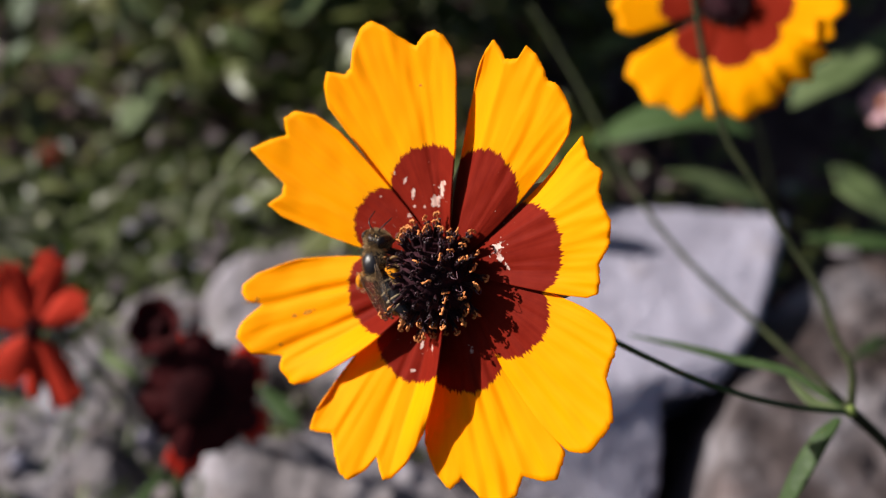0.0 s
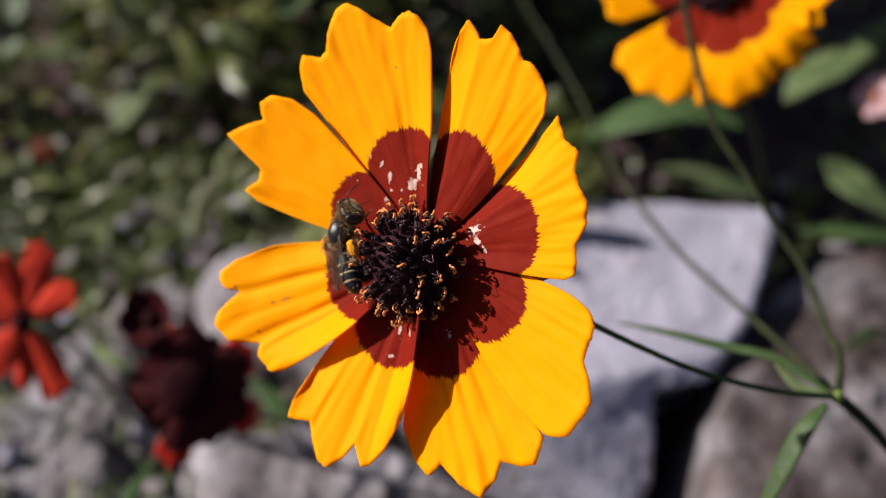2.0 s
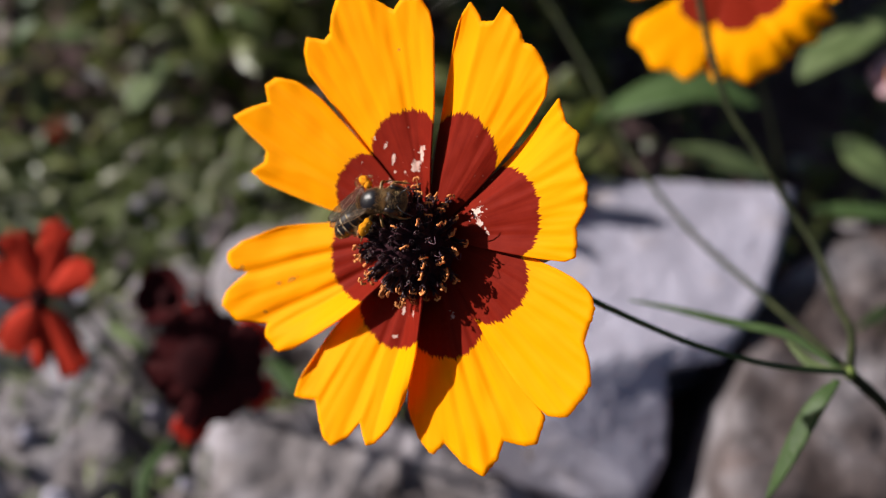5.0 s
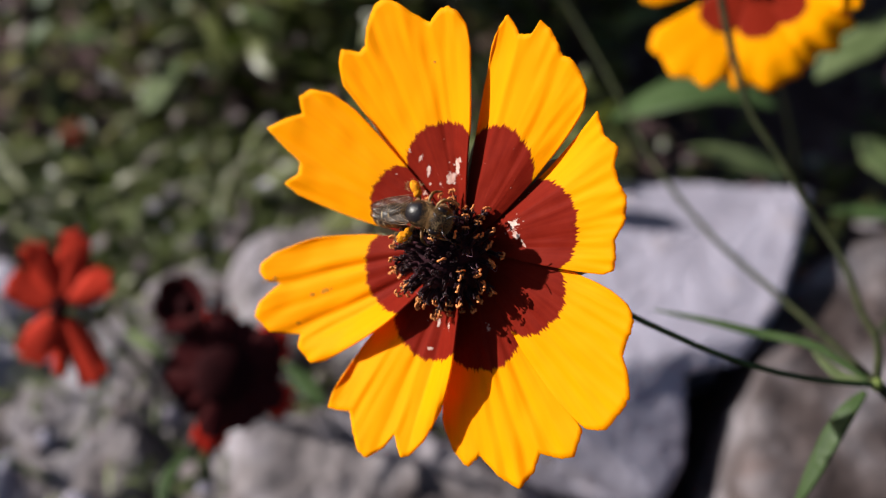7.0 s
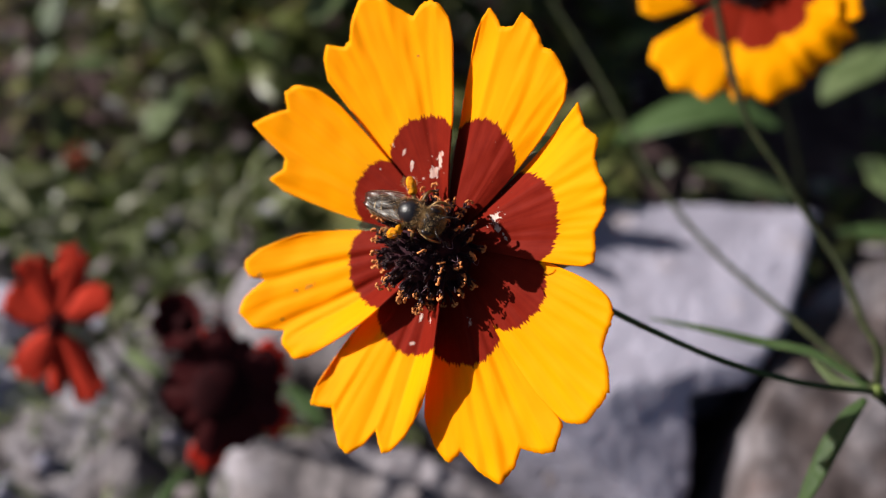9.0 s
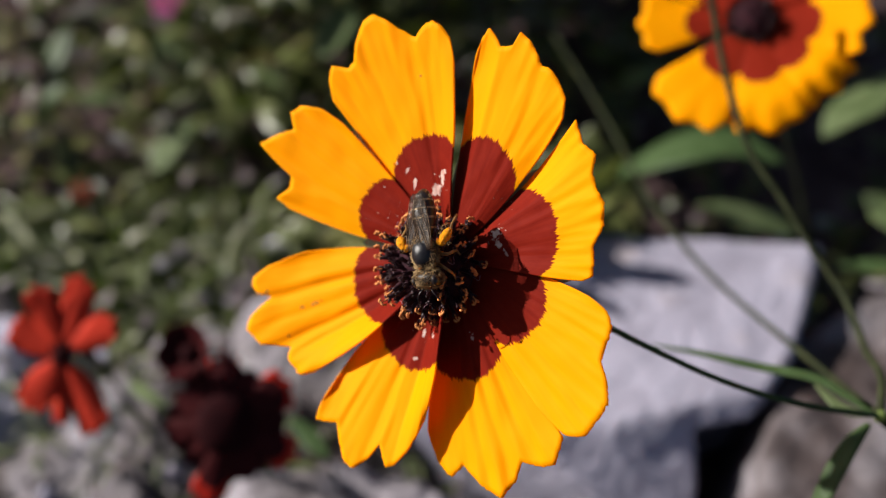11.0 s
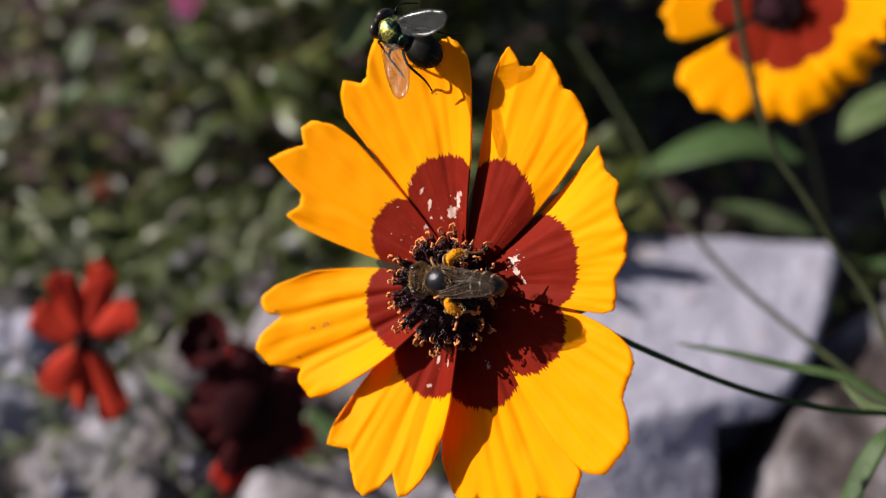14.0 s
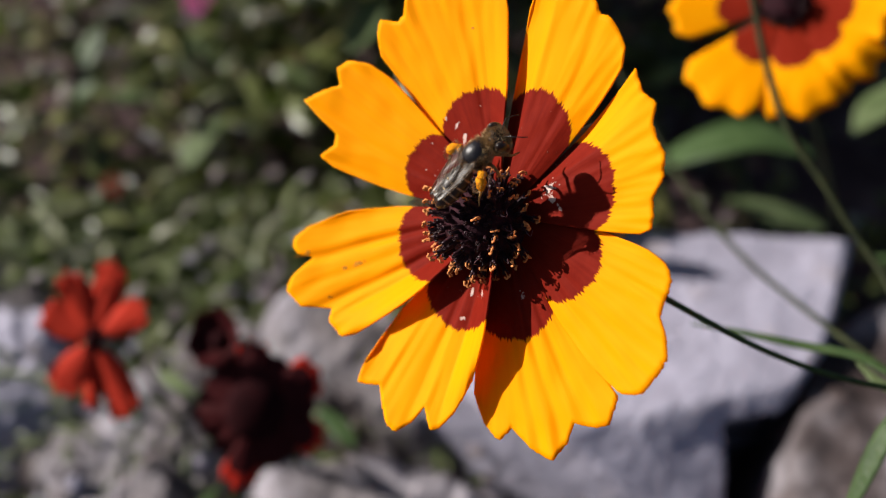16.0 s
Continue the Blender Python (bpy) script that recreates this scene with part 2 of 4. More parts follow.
def curve_points(points, steps=6):
    """A smooth line through the points (Catmull-Rom)."""
    p = [Vector(q) for q in points]
    p = [2 * p[0] - p[1]] + p + [2 * p[-1] - p[-2]]
    out = []
    for i in range(1, len(p) - 2):
        for k in range(steps):
            t = k / steps
            a, b, c, d = p[i - 1:i + 3]
            out.append(0.5 * (2 * b + (c - a) * t + (2 * a - 5 * b + 4 * c - d) * t * t + (3 * b - a - 3 * c + d) * t ** 3))
    return out + [p[-2]]


def tube(bm, points, radii, sides=8, steps=6):
    """A round rod along a smooth line, its radius gliding from the first to the last of radii."""
    line = curve_points(points, steps)
    n = len(line)
    rings, side = [], None
    for i, q in enumerate(line):
        way = (line[min(i + 1, n - 1)] - line[max(i - 1, 0)]).normalized()
        side = way.orthogonal() if side is None else side - way * side.dot(way)
        side.normalize()
        other = way.cross(side)
        f = i / (n - 1) * (len(radii) - 1)
        k = min(int(f), len(radii) - 2)
        r = radii[k] + (radii[k + 1] - radii[k]) * (f - k)
        rings.append([bm.verts.new(q + r * (math.cos(a) * side + math.sin(a) * other)) for a in (2 * math.pi * j / sides for j in range(sides))])
    for a, b in zip(rings, rings[1:]):
        for j in range(sides):
            bm.faces.new((a[j], a[(j + 1) % sides], b[(j + 1) % sides], b[j]))
    bm.faces.new(rings[0][::-1])
    bm.faces.new(rings[-1])


def blend(rows, x):
    """Value at x between the rows (x, value), which go up."""
    return float(np.interp(x, [r[0] for r in rows], [r[1] for r in rows]))


def petal(parent, material, left, right, tips, cup=0.0022, lift=0.0, arch=0.0005, pleats=((-0.35, 0.00010), (0.3, 0.00012)), curl=(0.0, 0.0), fold=None, lean=0.0, droop=0.0, base=0.004, nu=48, nv=26, eye=(0.0, 0.0), label=""):
    """A ray petal round the z axis, in millimetres and degrees: the angles of its two edges at 5, 13 and 24 mm, and its toothed tip as (angle, reach).
    curl: rise of the two edges; fold: (place across, rise) of a part that is turned up; lean: sideways slant with height;
    eye: how far the dark eye reaches more than usual, and how much farther still at the right edge than at the left."""
    knots = [5.0, 13.0, 24.0]
    rims = sorted(tips)
    lo, hi = rims[0][0], rims[-1][0]
    bm = bmesh.new()
    uvs, grid = {}, []
    for j in range(nv + 1):
        s = j / nv
        row = []
        for i in range(nu + 1):
            u = -1 + 2 * i / nu
            w = (u + 1) / 2
            top = hi + (lo - hi) * w
            reach = blend(rims, top)
            reach += 0.10 * noise.noise((top * 0.55, reach * 0.05, 1.0)) + 0.16 * noise.noise((top * 1.7, 2.0, 0.0))
            r = base * 1000 + s * (reach - base * 1000)
            a = np.interp(r, knots, left) * (1 - w) + np.interp(r, knots, right) * w
            end = np.interp(reach, knots, left) * (1 - w) + np.interp(reach, knots, right) * w
            a += (top - end) * s ** 3
            z = cup * (r / 25) ** 2 + lift * s - arch * u * u * math.sin(math.pi * min(1, s * 0.9)) * 1.0
            z += sum(-0.55 * d * math.exp(-((u - c) / 0.09) ** 2) * min(1, s * 2) for c, d in pleats)
            z += (curl[0] * max(0, -u - 0.55) / 0.45 + curl[1] * max(0, u - 0.55) / 0.45) * math.sin(math.pi * min(1.0, s * 0.85 + 0.1))
            z -= droop * (max(0.0, s - 0.7) / 0.3) ** 1.3
            if fold:
                z += fold[1] * max(0.0, (u - fold[0]) * (1 if fold[0] > 0 else -1)) / (1 - abs(fold[0])) * min(1, s * 1.6)
            z += 0.00009 * noise.noise((r * 0.35, a * 0.12, 3.0)) + (0.00022 * noise.noise((a * 0.35, 7.0, r * 0.2)) * s ** 3)
            x, y = r / 1000 * math.cos(radians(a)), r / 1000 * math.sin(radians(a))
            v = bm.verts.new((x + lean * z, y, z))
            uvs[v] = (w, (r - eye[0] - eye[1] * (w - 0.5)) / 10)
            row.append(v)
        grid.append(row)
    layer = bm.loops.layers.uv.new("UVMap")
    for a, b in zip(grid, grid[1:]):
        for i in range(nu):
            f = bm.faces.new((a[i], b[i], b[i + 1], a[i + 1]))
            for loop in f.loops:
                loop[layer].uv = uvs[loop.vert]
    bmesh.ops.recalc_face_normals(bm, faces=bm.faces)
    if sum((f.normal.z for f in bm.faces), 0.0) < 0:
        bmesh.ops.reverse_faces(bm, faces=bm.faces)
    ob = part("petal", bm, material, parent, label)
    solid = ob.modifiers.new("thickness", "SOLIDIFY")
    solid.thickness, solid.offset = 0.00018, -1.0
    return ob


def floret_mesh(stage):
    """A disc floret along z: a dark tube with curled lobes. stage 0: a bud with thin curled threads; 1: half open with a stub of a style; 2: a long tube with a forked orange tip."""
    rnd = random.Random(90 + stage)
    bm = bmesh.new()
    long = (0.0008, 0.0011, 0.0016)[stage]
    tube(bm, [(0, 0, -0.0008), (0.00003, 0, long * 0.5), (0.00008, 0, long)], [0.00026, 0.00027, (0.00032, 0.00036, 0.00027)[stage]], 7, 3)
    for k in range(5):
        a = 2 * math.pi * k / 5 + rnd.uniform(-0.25, 0.25)
        c, s = math.cos(a), math.sin(a)
        out = (0.00022, 0.00040, 0.00042)[stage]
        tube(bm, [(0.0002 * c, 0.0002 * s, long - 0.0001), (0.8 * out * c, 0.8 * out * s, long + 0.0002), (out * c, out * s, long + (0.0001 if stage else 0.0004))], [0.00011, 0.00010, 0.00004], 5, 3)
    n = len(bm.faces)
    if stage == 1:
        a = rnd.uniform(0, 6)
        tube(bm, [(0, 0, long), (0.0002 * math.cos(a), 0.0002 * math.sin(a), long + 0.0005), (0.0006 * math.cos(a + 0.8), 0.0006 * math.sin(a + 0.8), long + 0.0008), (0.0007 * math.cos(a + 1.9), 0.0007 * math.sin(a + 1.9), long + 0.0004)], [0.00004, 0.000025], 5, 4)
    elif stage == 2:
        tube(bm, [(0, 0, long - 0.0002), (0.00003, 0.00002, long + 0.0004), (0, 0, long + 0.0008)], [0.00007, 0.00007, 0.00008], 6, 3)
        tube(bm, [(-0.00036, 0.00012, long + 0.00050), (-0.00024, 0.00004, long + 0.00084), (0, 0, long + 0.00080), (0.0002, 0, long + 0.00092), (0.00036, -0.00014, long + 0.00066)], [0.00013, 0.00010, 0.00012, 0.00009, 0.00015], 7, 3)
    bm.faces.ensure_lookup_table()
    for i, f in enumerate(bm.faces):
        f.material_index = 0 if i < n else 1
    me = bpy.data.meshes.new("floret")
    bm.to_mesh(me)
    bm.free()
    me.materials.append(FLORET)
    me.materials.append(ANTHER if stage == 2 else THREAD)
    me.shade_smooth()
    return me


def disc(parent, radius, height, count, meshes, seed, shift=(0.0, 0.0)):
    rnd = random.Random(seed)
    bm = bmesh.new()
    for v in ball(bm, (0, 0, 0), (radius, radius, height), 24, 14):
        if v.co.z < 0:
            v.co.z *= 0.25
    dome = part("disc", bm, DOME, parent, "domed purple-brown flower disc")
    dome.location = (*shift, 0)
    golden = math.pi * (3 - math.sqrt(5))
    for i in range(count):
        f = (i + 0.5) / count
        tilt = math.acos(1 - f * 0.93)
        a = i * golden + rnd.uniform(-0.16, 0.16)
        n = Vector((math.sin(tilt) * math.cos(a), math.sin(tilt) * math.sin(a), math.cos(tilt)))
        at = Vector((n.x * radius, n.y * radius, n.z * height))
        stage = 2 if rnd.random() < (0.85 if f > 0.55 else 0.42 if f > 0.3 else 0.06) else 1 if f > 0.3 and rnd.random() < 0.6 else 0
        ob = new("floret", meshes[stage])
        ob.parent = dome
        out = Vector((n.x, n.y, n.z * 0.9 + 0.25)).normalized()
        size = rnd.uniform(0.82, 1.12)
        turn = out.to_track_quat("Z", "Y").to_matrix().to_4x4() @ pose(0, 0, 0, rnd.uniform(-17, 17), rnd.uniform(-17, 17), rnd.uniform(0, 360))
        ob.matrix_basis = Matrix.Translation(at) @ turn @ Matrix.Diagonal((size, size, size * rnd.uniform(0.7, 1.2), 1))
    return dome


def sepals(parent, radius, angles=(22, 67, 112, 157, 202, 247, 292, 337), reach=0.0):
    """The green bracts behind the petals, at these angles, round a cup."""
    ln = reach or radius
    for a in angles:
        bm = bmesh.new()
        for v in ball(bm, (0, 0, 0), (ln * 0.75, radius * 0.22, 0.0003), 12, 6):
            v.co.z -= 0.0012 * (v.co.x / ln) ** 2
            v.co.y *= 1.0 - 0.5 * max(0.0, v.co.x / ln)
        bmesh.ops.transform(bm, matrix=Matrix.Rotation(radians(a), 4, "Z") @ Matrix.Translation((ln * 0.6, 0, -0.0016)), verts=bm.verts)
        part("sepal", bm, BRACT, parent, "grey-green bract behind the petals")
    bm = bmesh.new()
    ball(bm, (0, 0, -0.0024), (radius * 0.62, radius * 0.62, 0.0022), 16, 10)
    return part("calyx", bm, STEM, parent, "green calyx")


def blade(bm, points, width, up=(0, 0, 1), droop=0.15):
    """A long leaf along a smooth line, folded along its midrib."""
    line = curve_points(points, 7)
    n = len(line)
    up = Vector(up)
    rows = []
    for i, q in enumerate(line):
        s = i / (n - 1)
        way = (line[min(i + 1, n - 1)] - line[max(i - 1, 0)]).normalized()
        side = way.cross(up).normalized()
        w = width * max(0.02, math.sin(math.pi * (0.06 + 0.94 * s)) ** 0.8)
        top = side.cross(way)
        rows.append([bm.verts.new(q + side * w * k + top * w * droop * abs(k)) for k in (-1, -0.5, 0, 0.5, 1)])
    for a, b in zip(rows, rows[1:]):
        for k in range(4):
            bm.faces.new((a[k], a[k + 1], b[k + 1], b[k]))


def leaf_part(name, parent, points, width, material=None, up=(0, 0, 1)):
    bm = bmesh.new()
    blade(bm, points, width, up)
    ob = part(name, bm, material or LEAF, parent)
    solid = ob.modifiers.new("thickness", "SOLIDIFY")
    solid.thickness = 0.0003
    return ob


# ---- ground and stones ----
def build_ground():
    n = 90
    steps = [math.copysign(abs(k) ** 4.0 * 60 + abs(k) * 0.35, k) for k in np.linspace(-1, 1, n)]
    verts, faces = [], []
    for y in steps:
        for x in steps:
            yy = y + 0.25
            near = math.exp(-(x * x + y * y) / 0.5)
            z = near * (0.006 * noise.noise((x * 25, yy * 25, 0)) + 0.003 * noise.noise((x * 90, yy * 90, 4)))
            verts.append((x, yy, z - 0.004))
    for j in range(n - 1):
        for i in range(n - 1):
            k = j * n + i
            faces.append((k, k + 1, k + n + 1, k + n))
    me = bpy.data.meshes.new("ground")
    me.from_pydata(verts, [], faces)
    me.materials.append(SOIL)
    me.shade_smooth()
    return tagged(new("ground", me), "dark crumbly garden soil between stones", "ground", kind="structure")


def rock(label, material, corners, top, bottom=-0.01, slant=0.12, seed=0, sharp=16, tilt=(0.0, 0.0), rough=0.0016, sides=None, notch=None):
    """A rough-hewn stone: the body inside the planes of its top, bottom and sides, with worn edges. corners go round counter-clockwise from above.
    notch: (x, y, z) of a hollow under its front edge, right of x, back to y, up to z."""
    pts = [Vector((*c, 0)) for c in corners]
    mid = sum(pts, Vector()) / len(pts)
    half = (top - bottom) / 2
    centre = Vector((mid.x, mid.y, (top + bottom) / 2))
    planes = [(Vector((tilt[0], tilt[1], 1)).normalized(), half), (Vector((0, 0, -1)), half)]
    for k, (a, b) in enumerate(zip(pts, pts[1:] + pts[:1])):
        out = (b - a).cross(Vector((0, 0, 1))).normalized()
        nrm = (out + Vector((0, 0, (sides or {}).get(k, slant)))).normalized()
        planes.append((nrm, nrm.dot(Vector((a.x, a.y, top)) - centre)))
    bm = bmesh.new()
    bmesh.ops.create_icosphere(bm, subdivisions=6, radius=1.0)
    for v in bm.verts:
        d = v.co.normalized()
        r = sum((max(0.0, n.dot(d)) / dist) ** sharp for n, dist in planes) ** (-1 / sharp)
        q = centre + d * r
        k = Vector((seed * 3.1, seed * 1.7, seed * 0.9))
        r += rough * (noise.noise(q * 60 + k) + 0.5 * noise.noise(q * 160 + k) + 0.25 * noise.noise(q * 420 + k))
        v.co = centre + d * r
        if notch and v.co.x > notch[0] and v.co.z < notch[2]:
            v.co.y = max(v.co.y, notch[1] + 0.3 * (v.co.x - notch[0]))
    ob = part("stone", bm, material)
    return tagged(ob, label, "stone", "edging stones")


def build_stones():
    rock("pale grey flat-topped edging stone with a squared corner", PALE_STONE, [(-0.026, 0.153), (0.010, 0.1335), (0.0380, 0.1370), (0.0536, 0.1415), (0.0696, 0.1455), (0.0772, 0.1563), (0.0920, 0.1925), (0.0600, 0.1955), (0.028, 0.196)], 0.050, slant=0.15, seed=1, sharp=90, rough=0.0008, sides={0: -0.06, 1: 0.95, 2: 1.05, 3: 1.05, 4: -0.1, 5: -0.05}, notch=(0.0515, 0.160, 0.0455))
    rock("brown-grey mottled boulder beside the crevice", BROWN_STONE, [(0.0668, 0.139), (0.0600, 0.113), (0.060, 0.100), (0.16, 0.100), (0.17, 0.18), (0.1180, 0.187), (0.0940, 0.175), (0.0765, 0.162)], 0.046, slant=0.12, seed=2, sharp=34, tilt=(0.0, 0.12), rough=0.003)
    rock("pale grey weathered stone among low leaves", DUSKY_STONE, [(-0.066, 0.176), (-0.054, 0.162), (-0.020, 0.150), (-0.006, 0.152), (-0.004, 0.190), (-0.0345, 0.2015), (-0.058, 0.1975)], 0.030, slant=0.25, seed=3, sharp=14, rough=0.003)
    rock("small pale grey stone against the weathered one", DUSKY_STONE, [(-0.0905, 0.184), (-0.085, 0.1765), (-0.072, 0.171), (-0.067, 0.178), (-0.070, 0.189), (-0.082, 0.190)], 0.024, slant=0.3, seed=13, sharp=10, rough=0.003)
    rock("pale rough stone under the dark red flower", DUSKY_STONE, [(-0.060, 0.136), (-0.054, 0.108), (0.026, 0.094), (0.032, 0.108), (-0.004, 0.130), (-0.032, 0.141)], 0.028, slant=0.4, seed=14, sharp=12, rough=0.004)
    rock("pale grey stone by the red flower's foot", DUSKY_STONE, [(-0.128, 0.150), (-0.110, 0.128), (-0.090, 0.116), (-0.080, 0.134), (-0.093, 0.149), (-0.112, 0.160)], 0.017, slant=0.3, seed=15, sharp=9, rough=0.003)
    rock("pale stone at the edge of the bed", DUSKY_STONE, [(-0.230, 0.176), (-0.160, 0.184), (-0.128, 0.196), (-0.140, 0.216), (-0.220, 0.220)], 0.020, slant=0.5, seed=16, sharp=6, rough=0.005)
    for x, y, s, k in ((-0.150, 0.196, 0.010, 21), (-0.136, 0.206, 0.008, 22), (-0.118, 0.190, 0.006, 23), (-0.100, 0.152, 0.007, 24), (-0.128, 0.128, 0.009, 25), (-0.056, 0.150, 0.006, 26)):
        rock("small pale pebble on the soil", PALE_STONE, [(x - s, y - s * 0.7), (x + s, y - s * 0.8), (x + s * 0.9, y + s * 0.8), (x - s * 0.8, y + s * 0.7)], s * 1.2, slant=0.4, seed=k, sharp=5, rough=0.001)
    rock("pale lavender-grey stone half under the grass", PALE_STONE, [(-0.170, 0.148), (-0.132, 0.156), (-0.121, 0.172), (-0.130, 0.194), (-0.170, 0.198)], 0.022, slant=0.4, seed=17, sharp=6, rough=0.004)
    rock("pale lavender-grey stone between the red flowers", DUSKY_STONE, [(-0.108, 0.150), (-0.074, 0.148), (-0.066, 0.166), (-0.090, 0.176), (-0.108, 0.170)], 0.020, slant=0.5, seed=18, sharp=6, rough=0.004)


# ---- low growth ----
def scatter(name, label, category, material, spots, seed, length, width, upright, bend=0.3):
    """Many small leaves in one object: spots is a list of (x, y, z, scale, heading or None)."""
    rnd = random.Random(seed)
    verts, faces = [], []
    for x, y, z, k, head in spots:
        a = rnd.uniform(0, 2 * math.pi) if head is None else head + rnd.gauss(0, 0.4)
        e = max(-0.5, min(1.45, rnd.gauss(upright, 0.35)))
        roll = rnd.gauss(0, 0.5)
        ln, wd = length * k * rnd.uniform(0.6, 1.3), width * k * rnd.uniform(0.7, 1.3)
        way = Vector((math.cos(a) * math.cos(e), math.sin(a) * math.cos(e), math.sin(e)))
        side = Vector((-math.sin(a), math.cos(a), 0))
        up = way.cross(side) * -1
        side = side * math.cos(roll) + up * math.sin(roll)
        up = side.cross(way)
        p = Vector((x, y, z))
        b = len(verts)
        sag = bend * ln
        for s, w in ((0.0, 0.12), (0.3, 0.85), (0.62, 0.9), (1.0, 0.06)):
            q = p + way * ln * s - Vector((0, 0, sag * s * s))
            for m in (-1, 0, 1):
                verts.append(tuple(q + side * wd * w * m + up * (0.25 * wd * w * abs(m))))
        for r in range(3):
            for c in range(2):
                i = b + r * 3 + c
                faces.append((i, i + 1, i + 4, i + 3))
    me = bpy.data.meshes.new(name)
    me.from_pydata(verts, [], faces)
    me.materials.append(material)
    me.shade_smooth()
    return tagged(new(name, me), label, category, kind="stuff")


def build_low_growth():
    rnd = random.Random(11)
    on_stone = lambda x, y: (0.015 < x < 0.165 and 0.105 < y < 0.2) or (-0.1 < x < 0.015 and 0.168 < y < 0.2)
    mat, small = [], []
    while len(mat) + len(small) < 5600:
        x, y = rnd.uniform(-0.23, 0.36), rnd.uniform(0.19, 0.62)
        if on_stone(x, y):
            continue
        thick = 0.5 + 0.62 * noise.noise((x * 11, y * 11, 2.0)) + 0.45 * noise.noise((x * 34, y * 34, 5.0))
        right = max(0.0, min(1.0, (x - 0.0) / 0.06))
        if rnd.random() > thick * 1.3 * (1 - 0.82 * right):
            continue
        top = (0.012 + 0.045 * max(0, min(1, (y - 0.19) / 0.12)) * (1 - 0.6 * right)) * (0.75 + 0.5 * thick)
        spot = (x, y, rnd.uniform(0.0, 1.0) ** 0.7 * top, rnd.uniform(0.6, 1.4), None)
        (mat if rnd.random() < 0.5 else small).append(spot)
    scatter("ground_cover", "tangled narrow olive-green leaves behind the stones", "ground cover", COVER, mat, 21, 0.018, 0.0024, 0.55, 0.4)
    scatter("ground_cover", "small broad olive-green leaves behind the stones", "ground cover", COVER, small, 26, 0.010, 0.0031, 0.35)
    bank = []
    while len(bank) < 460:
        x, y = rnd.uniform(-0.030, 0.034), rnd.uniform(0.178, 0.225)
        if y - 0.179 > (x - 0.013) * 0.93:
            bank.append((x, y, 0.045 + 0.012 * rnd.random() ** 0.7 if x > 0.008 else 0.028 + 0.027 * rnd.random() ** 0.6, rnd.uniform(0.7, 1.3), None))
    scatter("leafy_bank", "bank of pointed leaves against the pale stone", "plant", COVER, bank, 27, 0.014, 0.0030, 0.5)
    # leaf clump added past the top of the view to shade the bed
    tall = []
    for _ in range(1500):
        tall.append((rnd.uniform(-0.10, 0.08), rnd.uniform(0.27, 0.40), rnd.uniform(0.085, 0.155), rnd.uniform(1.2, 2.0), None))
    for _ in range(26):
        x, y = rnd.uniform(-0.09, 0.10), rnd.uniform(0.29, 0.40)
        for k in range(6):
            tall.append((x + rnd.uniform(-0.002, 0.002), y, 0.02 * k, 1.6, None))
    scatter("shade_clump", "taller leafy clump added to shade the bed", "plant", COVER, tall, 25, 0.016, 0.005, 0.5)
    far = []
    for _ in range(2500):  # thins out with the distance
        u, v = rnd.uniform(-1, 1), rnd.random()
        far.append((1.6 * u * (1 + 1.5 * u ** 4 * (1 - 0.6 * v)), 0.6 + 1.6 * v * (1 + 1.5 * v ** 3 * (1 - 0.8 * u * u)), rnd.uniform(0, 0.06), rnd.uniform(2, 4), None))
    scatter("ground_cover", "low olive-green leaves farther off", "ground cover", COVER, far, 22, 0.011, 0.004, 0.4)
    tuft = []
    for _ in range(2400):
        x, y = rnd.gauss(-0.07, 0.045), rnd.gauss(0.216, 0.014)
        tuft.append((x, y, rnd.uniform(0, 0.012), rnd.uniform(0.7, 1.2), None))
    for _ in range(600):
        x, y = rnd.uniform(-0.19, -0.05), rnd.uniform(0.198, 0.240)
        tuft.append((x, y, rnd.uniform(0.005, 0.022), rnd.uniform(0.7, 1.4), None))
    for _ in range(650):
        x, y = rnd.uniform(-0.20, 0.0), rnd.uniform(0.10, 0.200)
        tuft.append((x, y, rnd.uniform(0.0, 0.022), rnd.uniform(0.6, 1.1), None))
    scatter("grass", "fine green grass tuft along the stones", "grass", BLADES, tuft, 23, 0.022, 0.0009, 0.8, 0.5)
    bits = []
    for _ in range(2100):
        x, y = rnd.uniform(-0.35, 0.3), rnd.uniform(0.19, 0.5)
        if x < 0.03 or rnd.random() < 0.25:
            bits.append((x, y, rnd.uniform(0.0, 0.012 if x > 0.02 else 0.030), rnd.uniform(0.5, 1.2), None))
    for _ in range(380):
        bits.append((rnd.uniform(-0.20, 0.02), rnd.uniform(0.095, 0.20), rnd.uniform(0.008, 0.028), rnd.uniform(0.3, 0.8), None))
    scatter("leaf_litter", "dry grey-brown leaf litter on the soil", "litter", LITTER, bits, 24, 0.010, 0.0028, 0.1)


